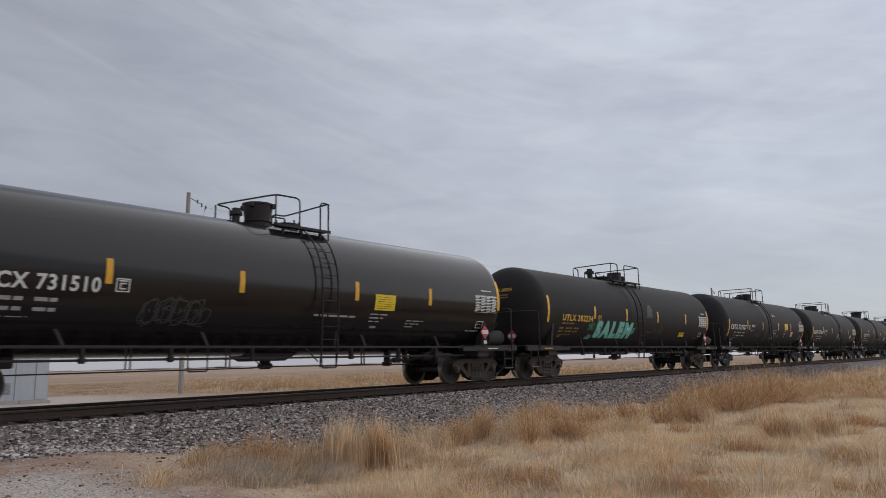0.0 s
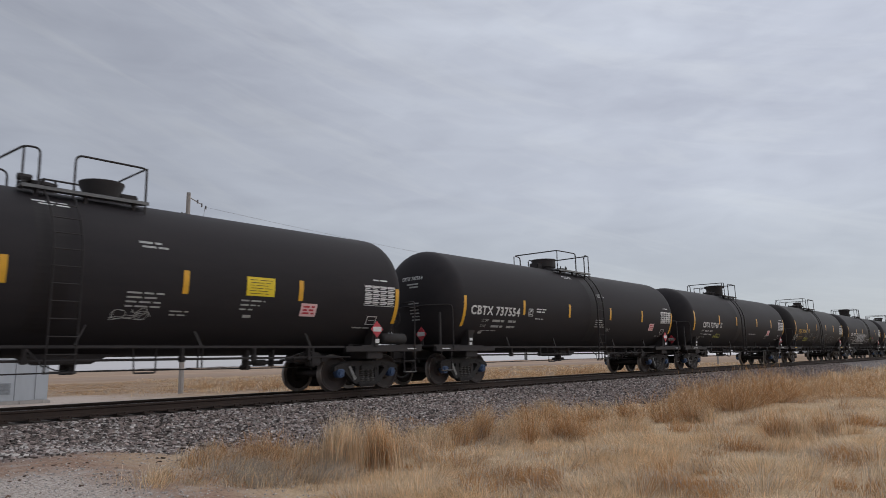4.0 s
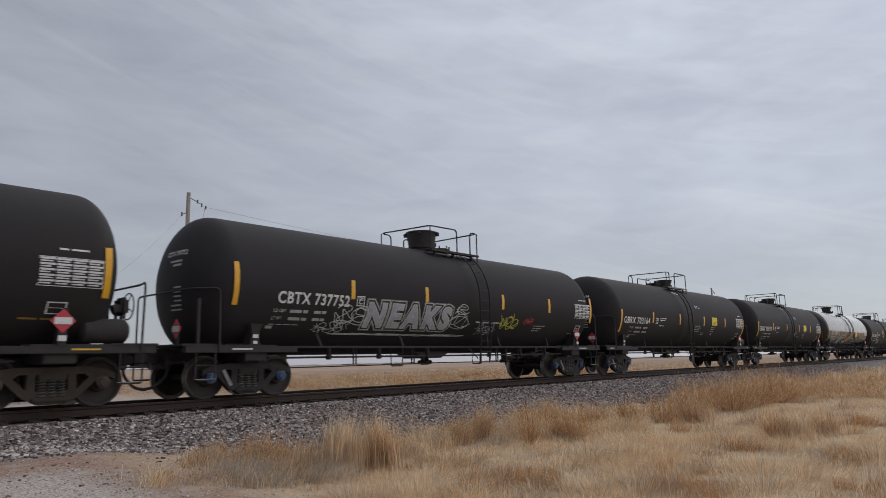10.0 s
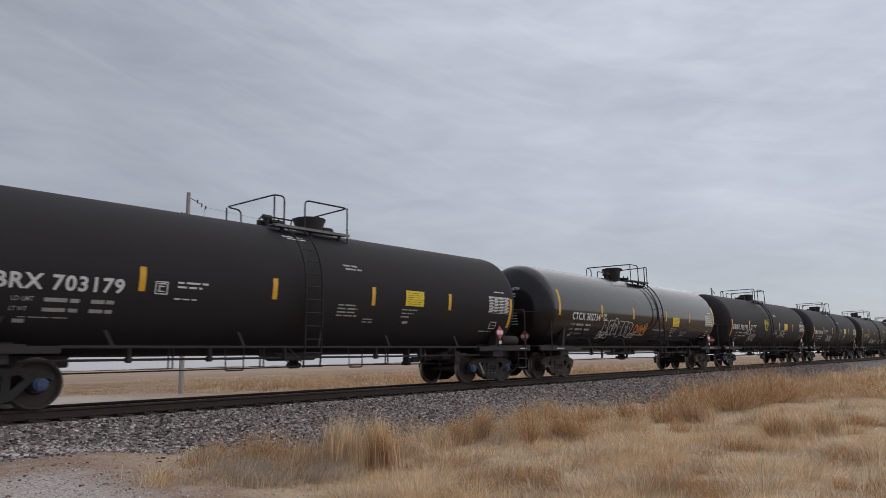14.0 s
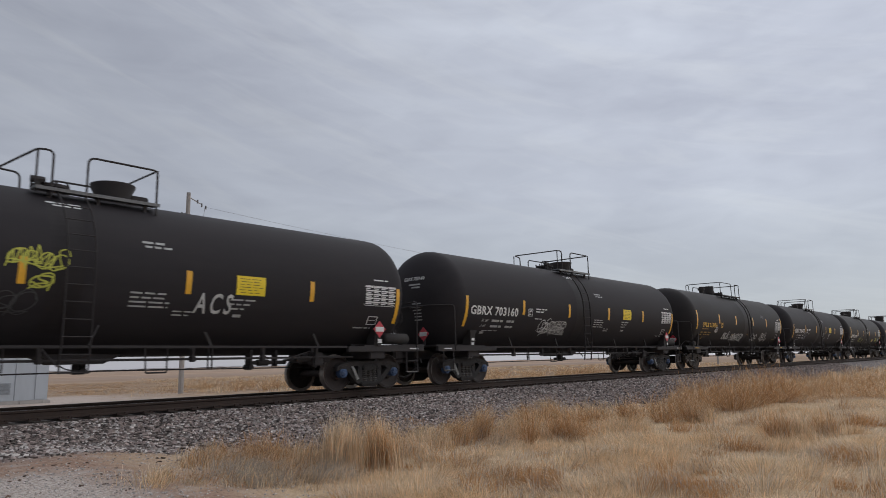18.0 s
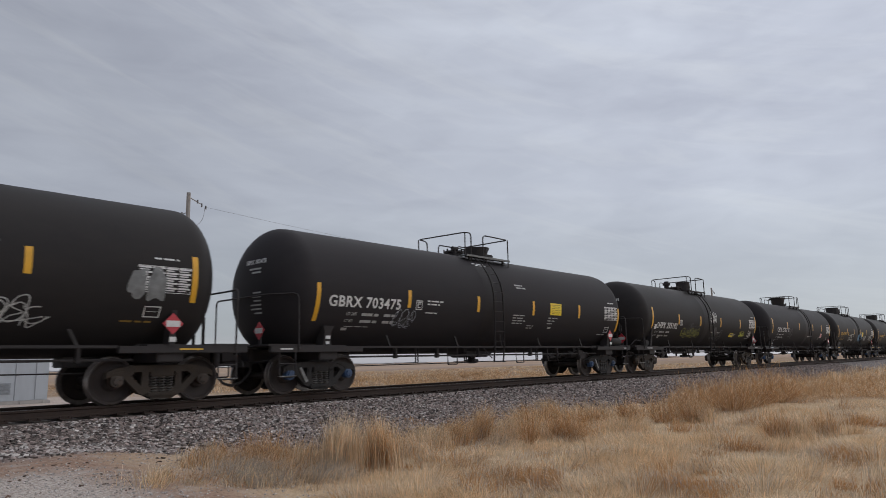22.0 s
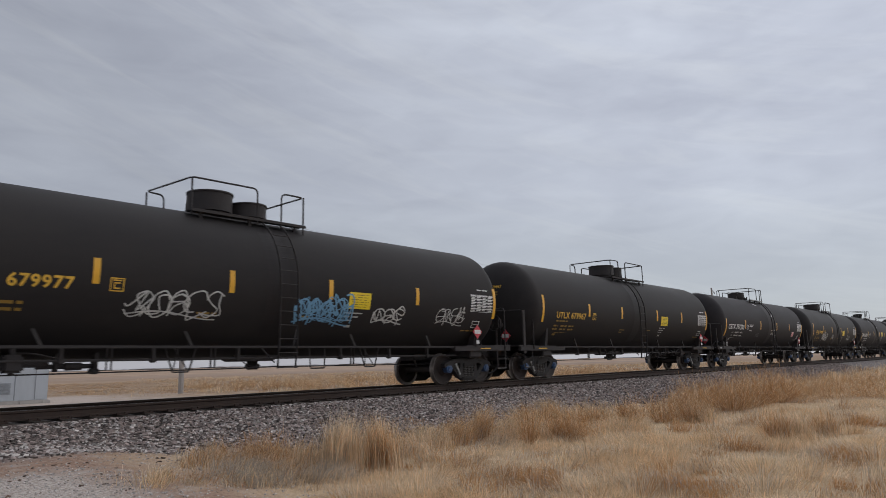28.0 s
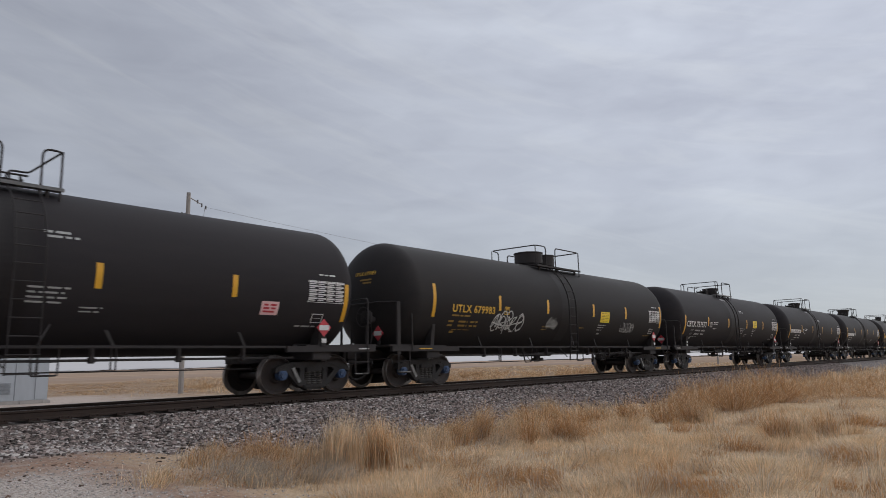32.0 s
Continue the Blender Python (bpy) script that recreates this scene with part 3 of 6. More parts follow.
    def gusset(bm):
        """A slim upright on the older cars, a broad flared saddle plate on the newer ones."""
        x = -tc - 0.02
        rows = ((1.08, 0.075, -1.36), (1.55, 0.065, -1.42), (2.02, 0.05, -1.50)) if tall else ((1.08, 0.15, -1.36), (1.28, 0.10, -1.37), (1.48, 0.105, -1.39), (1.62, 0.17, -1.43))
        lo = [[bm.verts.new((x + a, y + d, z)) for a, d in ((-w, 0), (w, 0), (w, 0.22 if tall else 0.30), (-w, 0.22 if tall else 0.30))] for z, w, y in rows]
        for p, q in zip(lo, lo[1:]):
            for i in range(4):
                bm.faces.new((p[i], p[(i + 1) % 4], q[(i + 1) % 4], q[i]))
        bm.faces.new(lo[0][::-1])
        bm.faces.new(lo[-1])
        bmesh.ops.recalc_face_normals(bm, faces=bm.faces[:])
    mk("saddle_gusset", gusset, 30, key=tall)
    if not tall and e < 0:
        mk("saddle_label", lambda bm: [box(bm, -tc - 0.09, -tc + 0.05, -1.396, -1.392, 1.30, 1.38), box(bm, -tc - 0.08, -tc + 0.03, -1.385, -1.381, 1.17, 1.24)], 30, WHITE, "white labels on the saddle plate")
    mk("stub_sill", sill)
    mk("body_bolster", bolster)
    mk("end_platform", platform)
    mk("end_handrail", cross, 60)
    for s in (-1, 1):
        mk("step", lambda bm: step(bm, s), 60, key=s)
    mk("step_tread", tread, 30, STRUT, "pale worn step tread")
    mk("coupler", coupler)
    mk("air_hose", hose, 60)
    if brake:
        wx = -E + (short(spec)[0] - 0.40 if e < 0 else 0.50)

        def wheel(bm):
            pts = [(wx, -0.55 + 0.27 * math.cos(k * math.pi / 10), 1.95 + 0.27 * math.sin(k * math.pi / 10)) for k in range(21)]
            tube(bm, pts, 0.015, 5)
            for k in range(4):
                w = k * math.pi / 2 + 0.5
                rod(bm, (wx + 0.04, -0.55, 1.95), (wx, -0.55 + 0.27 * math.cos(w), 1.95 + 0.27 * math.sin(w)), 0.011, 5)
        bw = mk("brake_wheel", wheel, 60)

        def gear(bm):
            box(bm, wx + 0.05, wx + 0.22, -0.75, -0.35, 1.76, 2.12, 0.05)
            rod(bm, (wx + 0.13, -0.55, 1.15), (wx + 0.13, -0.55, 1.80), 0.035, 8)
            rod(bm, (wx + 0.20, -0.6, 1.9), (wx + 0.33, -0.6, 1.86), 0.10, 12)
            tube(bm, [(wx + 0.16, -0.70, 1.78), (wx + 0.18, -0.72, 1.45), (wx + 0.15, -0.70, 1.17)], 0.012, 5)
        mk("brake_gear_box", gear)
    edge = WHITE if spec["ink"] == "white" else LETTER_YELLOW
    k0, k1 = (0.55, 0.88) if spec["top"] in ("valves", "barrel") else (1.35, 1.85)
    mk("edge_plate", lambda bm: box(bm, -E + k0, -E + k1, -1.487, -1.482, 1.04, 1.072), 30, edge, "thin reflective strip", k0)
    if (e > 0) == (spec.get("tank_end", 1) > 0) and "tank_end" in spec:
        k = 1.20 if e > 0 else 2.65
        mk("air_reservoir", lambda bm: lathe_at(bm, [(-0.46, 0.05), (-0.44, 0.17), (-0.38, 0.235), (0.38, 0.235), (0.44, 0.17), (0.46, 0.05)], (-E + k, -1.12, 1.41)), 40, TRUCK_GREY, "dark grey air reservoir")
    if spec.get("valves_end") and e < 0:
        mk("brake_valve", lambda bm: [box(bm, -E + 1.5, -E + 1.85, -1.35, -1.05, 1.17, 1.42, 0.04), rod(bm, (-E + 1.85, -1.2, 1.28), (-E + 2.25, -1.2, 1.28), 0.10, 12), rod(bm, (-E + 1.65, -1.2, 1.4), (-E + 1.65, -1.2, 1.52), 0.05, 8)], 30, TRUCK_GREY)
        mk("brake_line", lambda bm: tube(bm, rounded([(-E + 0.55, -1.1, 1.2), (-E + 0.8, -1.2, 1.42), (-E + 1.5, -1.2, 1.36)], 0.1), 0.016), 60)
    if spec["ink"] == "yellow":
        for y, h in ((0.75, 2.25), (0.3, 1.85)):
            mk("end_post", lambda bm: box(bm, -E + 0.36, -E + 0.42, y - 0.03, y + 0.03, 1.12, h, 0.008), 30, key=y)
    if spec["top"] == "valves" and e > 0:
        mk("air_reservoir", lambda bm: lathe_at(bm, [(-0.47, 0.05), (-0.45, 0.11), (-0.40, 0.15), (0.40, 0.15), (0.45, 0.11), (0.47, 0.05)], (-E + 1.18, -1.20, 1.325)), 40, TRUCK_GREY, "dark grey air reservoir", "low")
    if spec["mark"].startswith("CBTX") and e < 0:
        mk("corner_post", lambda bm: box(bm, -E + 0.60, -E + 0.67, -1.36, -1.30, 1.1, 2.12, 0.01), key="slim")
    if spec["top"] in ("twin", "backtwin") and e < 0:
        mk("corner_post", lambda bm: box(bm, -E + 0.50, -E + 0.64, -1.46, -1.40, 0.9, 2.34, 0.01))
    if e:
        def post(bm):
            if e > 0:
                box(bm, -E + 1.97, -E + 2.09, -1.50, -1.47, 1.12, 1.60)
            else:
                box(bm, -E + 0.46, -E + 0.49, -0.80, -0.70, 1.12, 1.60)
        mk("placard_post", post)
        hold = at(E - 2.03, -1.51, 1.56) if e > 0 else at(-E + 0.445, -0.75, 1.50) @ pose(0, 0, 0, 0, 0, -90)

        def diamond(r, name, mat, off, label=""):
            def make():
                bm = bmesh.new()
                slab(bm, [(-r, 0), (0, -r), (r, 0), (0, r)], -0.006, 0.006)
                return mesh_of(name, bm, mat)
            return put(name, shared((name, r), make), car, hold @ at(0, -off, 0), label)
        diamond(0.215, "placard", SIGN_RED, 0.0, "red diamond hazard placard")
        bm = bmesh.new()
        slab(bm, [(-0.145, -0.062), (0.145, -0.062), (0.145, 0.062), (-0.145, 0.062)], -0.004, 0.004)
        put("placard_panel", shared("placard_panel", lambda: mesh_of("placard_panel", bm, WHITE)), car, hold @ at(0, -0.012, 0))
        if e > 0:
            bm2 = bmesh.new()
            slab(bm2, [(-0.07, -0.05), (0.07, -0.05), (0.07, 0.05), (-0.07, 0.05)], -0.004, 0.004)
            put("tag", shared("tag", lambda: mesh_of("tag", bm2, WHITE)), car, hold @ at(0, -0.01, -0.31))


def under_parts(car, half, C, rng, style, lead):
    lim = C / 2 - 1.05

    def mk(name, key, fn, smooth=60, mat=STEEL_BLACK, m=None):
        def make():
            bm = bmesh.new()
            fn(bm)
            return mesh_of(name, bm, mat, smooth)
        return put(name, shared((name, key), make), car, m)

    for s in (-1, 1):
        mk("side_rail", (round(lim, 2), s), lambda bm: box(bm, -lim, lim, s * 1.40 - 0.035, s * 1.40 + 0.035, 1.075, 1.13, 0.008))
    mk("brake_pipe", round(lim, 2), lambda bm: tube(bm, [(-lim - 0.6, -1.15, 0.86), (lim + 0.4, -1.15, 0.86)], 0.028))
    mk("brake_rod", round(lim, 2), lambda bm: tube(bm, rounded([(-lim - 0.2, -0.6, 0.62), (-0.6, -0.6, 0.64), (0.2, -0.45, 0.66), (lim, -0.45, 0.62)], 0.3), 0.016))
    for x in (-4.6, -2.9, -1.0, 1.9, 3.6, 5.1):
        if abs(x) < lim:
            mk("pipe_bracket", "b", lambda bm: [box(bm, -0.03, 0.03, -1.20, -1.10, 0.80, 1.12), box(bm, -0.06, 0.06, -1.22, -1.08, 0.80, 0.92, 0.02)], m=at(x, 0, 0))
    for x in (-5.0, -2.2, 2.2, 5.0):
        if abs(x) < lim + 0.3:
            mk("rail_strap", "s", lambda bm: slab(bm, [(-0.035, 1.10), (0.035, 1.10), (-0.13, 1.42), (-0.20, 1.42)], -1.40, -1.37), m=at(x, 0, 0), mat=TRUCK_GREY)

    def outlet(bm):
        slab(bm, [(-1.15, 1.16), (1.15, 1.16), (0.55, 0.88), (0.40, 0.80), (-0.40, 0.80), (-0.55, 0.88)], -0.42, 0.42)
        rod(bm, (0.1, 0, 0.84), (0.1, 0, 0.60), 0.13, 14)
        rod(bm, (0.1, -0.25, 0.68), (0.1, 0.25, 0.68), 0.06, 10)
        tube(bm, rounded([(-0.5, -0.4, 0.86), (-0.3, -0.42, 0.70), (0.1, -0.3, 0.66)], 0.15), 0.014)
    mk("bottom_outlet", "o", outlet, 30)
    for x in (-2.4, -0.35, 1.05, 2.75):
        if style not in ("valves", "barrel", "bigdome", "dome", "backdome") and x in (-2.4, 2.75):
            mk("stirrup", "v", lambda bm: [tube(bm, rounded([(-0.34, -1.30, 1.1), (-0.17, -1.32, 0.60), (0.17, -1.32, 0.60), (0.34, -1.30, 1.1)], 0.03), 0.017), rod(bm, (-0.25, -1.31, 0.84), (0.25, -1.31, 0.84), 0.013, 6), rod(bm, (-0.17, -1.32, 0.60), (0.05, -1.1, 1.1), 0.012, 6), rod(bm, (0.17, -1.32, 0.60), (-0.05, -1.1, 1.1), 0.012, 6)], m=at(x, 0, 0))
        elif x in (-2.4, 1.05):
            mk("stirrup", "u", lambda bm: [tube(bm, rounded([(-0.22, -1.30, 1.1), (-0.20, -1.32, 0.60), (0.22, -1.32, 0.60), (0.24, -1.30, 1.1)], 0.03), 0.017), rod(bm, (-0.21, -1.31, 0.84), (0.23, -1.31, 0.84), 0.013, 6)], m=at(x, 0, 0))
    for x in (-3.75, -1.6, 2.3):
        if abs(x) < lim:
            mk("pipe_hanger", "h", lambda bm: [box(bm, -0.055, -0.038, -1.17, -1.13, 0.68, 1.10), box(bm, 0.038, 0.055, -1.17, -1.13, 0.68, 1.10), box(bm, -0.055, 0.055, -1.17, -0.70, 0.665, 0.68)], m=at(x, 0, 0))
    # the brake gear hangs beside one truck
    f = 1 if lead else -1
    b0 = -lim - 0.05

    def gear(name, fn, smooth=35):
        def make():
            bm = bmesh.new()
            fn(bm)
            if f < 0:
                bmesh.ops.scale(bm, vec=(-1, 1, 1), verts=bm.verts[:])
                bmesh.ops.reverse_faces(bm, faces=bm.faces[:])
            return mesh_of(name, bm, STEEL_BLACK, smooth)
        put(name, shared((name, round(lim, 2), f), make), car)
    gear("brake_cylinder", lambda bm: [rod(bm, (b0 + 0.25, -0.55, 0.84), (b0 + 0.85, -0.55, 0.84), 0.14, 16), rod(bm, (b0 + 0.85, -0.55, 0.84), (b0 + 1.35, -0.55, 0.80), 0.028, 6), box(bm, b0 + 0.45, b0 + 0.62, -0.70, -0.40, 0.95, 1.12)])
    gear("control_valve", lambda bm: [box(bm, b0 + 0.55, b0 + 0.88, -1.15, -0.85, 0.66, 0.98, 0.04), box(bm, b0 + 0.30, b0 + 0.55, -1.10, -0.90, 0.74, 0.90, 0.03), rod(bm, (b0 + 0.72, -1.0, 0.62), (b0 + 0.72, -1.0, 1.1), 0.05, 8), rod(bm, (b0 + 0.88, -1.0, 0.80), (b0 + 1.30, -1.0, 0.80), 0.05, 8)])
    gear("slack_adjuster", lambda bm: [rod(bm, (b0 + 1.25, -0.5, 0.76), (b0 + 2.3, -0.5, 0.76), 0.045, 8), rod(bm, (b0 + 1.75, -0.5, 0.76), (b0 + 2.05, -0.5, 0.76), 0.075, 10)])
    gear("rod_hanger", lambda bm: [box(bm, b0 + 2.25, b0 + 2.31, -0.62, -0.40, 0.62, 1.12), rod(bm, (b0 + 2.28, -0.65, 0.66), (b0 + 2.28, -0.35, 0.66), 0.06, 8)])
    gear("rod_guide", lambda bm: box(bm, b0 + 1.55, b0 + 1.60, -0.60, -0.42, 0.66, 1.12))
    gear("branch_pipe", lambda bm: tube(bm, rounded([(b0 + 0.72, -1.0, 1.0), (b0 + 1.0, -1.1, 1.0), (b0 + 1.4, -1.15, 0.90), (b0 + 1.5, -1.15, 0.86)], 0.1), 0.016), 60)


def ladder_parts(car, place):
    x0, x1 = -0.24, 0.24

    def line(x):
        pts = []
        for k in range(10):
            w = math.radians(62 - 62 * k / 9)
            pts.append((x, -(RT + 0.13) * math.cos(w), ZC + (RT + 0.13) * math.sin(w)))
        return pts + [(x, -(RT + 0.13), 1.8), (x, -(RT + 0.11), 1.15), (x, -(RT + 0.05), 0.62)]
    for x in (x0, x1):
        def make(x=x):
            bm = bmesh.new()
            p = line(x)
            n = len(p)
            lo = [bm.verts.new((a[0] + dx, a[1] + dy, a[2])) for a in p for dx, dy in ((-0.008, -0.025), (0.008, -0.025), (0.008, 0.025), (-0.008, 0.025))]
            for i in range(n - 1):
                for k in range(4):
                    bm.faces.new((lo[i * 4 + k], lo[i * 4 + (k + 1) % 4], lo[i * 4 + 4 + (k + 1) % 4], lo[i * 4 + 4 + k]))
            bm.faces.new(lo[:4])
            bm.faces.new(lo[-4:])
            bmesh.ops.recalc_face_normals(bm, faces=bm.faces[:])
            return mesh_of("ladder_stringer", bm, STEEL_BLACK)
        put("ladder_stringer", shared(("stringer", x), make), car, at(place, 0, 0))
    rung = shared("rung", lambda: mesh_of("ladder_rung", rod(bmesh.new(), (x0 - 0.02, 0, 0), (x1 + 0.02, 0, 0), 0.012, 6), STEEL_BLACK))
    for z in (0.64, 0.96, 1.27, 1.58, 1.89, 2.20, 2.51, 2.82, 3.12, 3.42, 3.70):
        s = (z - ZC) / (RT + 0.13)
        y = -(RT + 0.13) * math.cos(math.asin(max(0.0, s))) if z > ZC else -(RT + 0.12)
        put("ladder_rung", rung, car, at(place, y, z))
    put("ladder_brace", shared("ladder_brace", lambda: mesh_of("ladder_brace", rod(bmesh.new(), (x0 - 0.25, -1.38, 1.12), (x0, -1.6, 0.75), 0.016, 6), STEEL_BLACK)), car, at(place, 0, 0))
    put("ladder_brace", shared("ladder_brace2", lambda: mesh_of("ladder_brace", rod(bmesh.new(), (x1 + 0.25, -1.38, 1.5), (x1, -1.62, 1.12), 0.016, 6), STEEL_BLACK)), car, at(place, 0, 0))


TOPS = {
    # far corner, first rail from and to, gap for the ladder, second rail from and to; fittings (kind, place along, radius, height)
    "valves": (-1.36, -1.20, -0.94, -0.32, 1.06, (("flared", 0.55, 0.40, 0.44), ("manway", -0.66, 0.34, 0.2), ("case", 1.05, 0.2, 0.22), ("stub", -0.98, 0.07, 0.34))),
    "dome": (-1.64, -1.40, -1.18, -0.52, 0.68, (("pot", -0.02, 0.43, 0.62), ("manway", -0.92, 0.34, 0.2))),
    "backdome": (-0.78, -0.55, 0.65, 1.30, 1.65, (("pot", 0.05, 0.42, 0.62), ("manway", 0.88, 0.34, 0.18), ("vent", 0.62, 0.06, 0.42))),
    "bigdome": (-0.82, -0.30, 0.38, 1.02, 1.28, (("pot", -0.20, 0.33, 0.56), ("vent", -0.82, 0.10, 0.36), ("manway", 0.68, 0.32, 0.18))),
    "barrel": (-1.22, -1.08, 0.22, 0.88, 1.22, (("drum", -0.60, 0.47, 0.40), ("case", -1.13, 0.20, 0.22), ("manway", 0.54, 0.30, 0.16))),
    "drum": (-1.80, -1.63, -0.97, -0.34, 1.36, (("manway", -0.50, 0.42, 0.2), ("drum", 0.52, 0.29, 0.48), ("vent", 1.52, 0.10, 0.36))),
    "vented": (-1.36, -1.49, -0.96, -0.33, 1.07, (("vent", -1.64, 0.12, 0.46), ("manway", -0.63, 0.40, 0.2), ("drum", 0.61, 0.31, 0.46), ("vent", 1.36, 0.10, 0.36))),
    "ventdrum": (-1.75, -1.58, 0.09, 0.73, 1.42, (("vent", -1.99, 0.12, 0.42), ("drum", -0.89, 0.30, 0.5), ("manway", 0.34, 0.36, 0.2))),
    "older": (-1.13, -1.18, -0.71, -0.10, 1.07, (("vent", -1.54, 0.12, 0.42), ("manway", -0.52, 0.36, 0.2), ("drum", 0.63, 0.36, 0.52))),
    "twin": (-2.25, -2.11, -0.48, 0.19, 0.84, (("drum", -1.16, 0.52, 0.56), ("drum", -0.12, 0.44, 0.44))),
    "backtwin": (-1.20, -1.08, -0.45, 0.19, 1.90, (("drum", -0.17, 0.54, 0.52), ("drum", 0.88, 0.42, 0.52))),
}


def fitting(kind, r, h, zt):
    bm = bmesh.new()
    if kind == "flared":
        lathe(bm, [(zt - 0.05, r * 0.85), (zt + h * 0.5, r * 0.95), (zt + h * 0.86, r * 1.12), (zt + h * 0.92, r * 1.12), (zt + h, r * 0.6)], 24, "Z")
    elif kind == "pot":
        lathe(bm, [(zt - 0.05, r * 0.92), (zt + 0.08, r * 0.92), (zt + 0.085, r * 1.04), (zt + 0.13, r * 1.04), (zt + 0.135, r * 0.98), (zt + h - 0.06, r * 1.14), (zt + h - 0.055, r * 1.2), (zt + h - 0.01, r * 1.2), (zt + h + 0.02, r * 0.5)], 28, "Z")
        for k in range(4):
            w = k * math.pi / 2 + 0.6
            box(bm, r * 1.2 * math.cos(w) - 0.06, r * 1.2 * math.cos(w) + 0.06, r * 1.2 * math.sin(w) - 0.06, r * 1.2 * math.sin(w) + 0.06, zt + h - 0.14, zt + h - 0.02, 0.015)
    elif kind == "stub":
        rod(bm, (-0.12, -0.3, zt + 0.2), (0.12, -0.3, zt + 0.2), r, 8)
        rod(bm, (0, -0.3, zt - 0.1), (0, -0.3, zt + 0.2), r * 0.8, 8)
    elif kind == "drum":
        lathe(bm, [(zt - 0.05, r * 0.88), (zt + 0.08, r * 0.88), (zt + 0.09, r), (zt + h - 0.04, r), (zt + h - 0.035, r * 1.05), (zt + h, r * 1.05), (zt + h + 0.02, r * 0.4)], 24, "Z")
    elif kind == "vent":
        lathe(bm, [(zt - 0.05, r), (zt + h * 0.5, r), (zt + h * 0.52, r * 1.6), (zt + h * 0.78, r * 1.6), (zt + h * 0.8, r), (zt + h, r)], 14, "Z")
    elif kind == "manway":
        lathe(bm, [(zt - 0.05, r * 0.85), (zt + h * 0.5, r * 0.85), (zt + h * 0.55, r), (zt + h * 0.85, r), (zt + h, r * 0.5)], 24, "Z")
    else:
        box(bm, -r, r, -r, r, zt - 0.05, zt + h, 0.03)
    return bm


def top_parts(car, style):
    """Walkway, handrails and fittings on top of the tank."""
    zt = ZC + RT
    far, L, Lend, R0, Rr, things = TOPS[style]

    def mk(name, key, fn, smooth=60, mat=STEEL_BLACK, m=None):
        def make():
            bm = bmesh.new()
            fn(bm)
            return mesh_of(name, bm, mat, smooth)
        return put(name, shared((name, key), make), car, m)
    for s in (-1, 1):
        mk("walkway", (style, s), lambda bm: [box(bm, L - 0.02, Rr + 0.06, min(s * 0.70, s * 1.0), max(s * 0.70, s * 1.0), zt - 0.115, zt - 0.085), box(bm, L - 0.02, Rr + 0.06, s * 1.0 - 0.02, s * 1.0 + 0.02, zt - 0.15, zt - 0.085)], mat=GRATING if style in ("valves", "barrel") else STEEL_BLACK)
        for x in (L + 0.25, (L + Rr) / 2, Rr - 0.2):
            mk("walkway_bracket", (style, s, x), lambda bm, x=x: box(bm, x - 0.03, x + 0.03, min(s * 0.86, s * 0.92), max(s * 0.86, s * 0.92), zt - 0.36, zt - 0.11))
    h = zt + 0.63
    rails = {
        "left": [(Lend, -0.98, zt - 0.25), (Lend, -0.98, h), (L, -0.94, h), (far, 0.98, h), (far + 0.42, 0.98, h - 0.02), (far + 0.44, 0.98, zt - 0.2)],
        "right": [(R0, -0.98, zt - 0.25), (R0, -0.98, h), (Rr, -0.98, h), (Rr, 0.98, h), (Rr - 0.4, 0.98, h), (Rr - 0.42, 0.98, zt - 0.2)],
        "back": [(far + 1.0, 0.98, zt - 0.2), (far + 1.0, 0.98, zt + 0.56), (Rr, 0.98, zt + 0.56)],
    }
    for k, pts in rails.items():
        mk("handrail", (style, k), lambda bm, pts=pts: tube(bm, rounded(pts, 0.14), 0.022))
    mk("rail_post", (style, "r"), lambda bm: rod(bm, (Rr, -0.98, zt - 0.42), (Rr, -0.98, h), 0.022, 6))
    mk("rail_post", (style, "l"), lambda bm: rod(bm, (L, -0.94, zt - 0.2), (L, -0.94, h - 0.02), 0.020, 6))
    mk("rail_post", (style, "f"), lambda bm: rod(bm, (far, 0.98, zt - 0.3), (far, 0.98, h - 0.02), 0.020, 6))
    names = {"flared": "valve_bonnet", "drum": "valve_bonnet", "vent": "vent", "manway": "manway", "case": "fitting_box", "pot": "valve_bonnet", "stub": "valve"}
    for kind, x, r, hh in things:
        ob = put(names[kind], shared((kind, r, hh), lambda: mesh_of(names[kind], fitting(kind, r, hh, zt), STEEL_BLACK, 35)), car, at(x, 0, 0))
        if kind == "manway":
            bolt = shared("manway_bolt", lambda: mesh_of("bolt", rod(bmesh.new(), (0, 0, 0), (0, 0, 0.19), 0.024, 6), STEEL_BLACK))
            for k in range(8):
                put("bolt", bolt, ob, at(r * math.cos(k * math.pi / 4), r * math.sin(k * math.pi / 4), zt + hh * 0.2))


def text_line(rng, u0, u1, v, h):
    """One line of unreadable lettering as word-length bars."""
    out = []
    u = u0
    while u < u1 - 0.03:
        w = min(rng.uniform(0.10, 0.34), u1 - u)
        out.append((u, u + w, v, v + h))
        u += w + 0.05
    return out


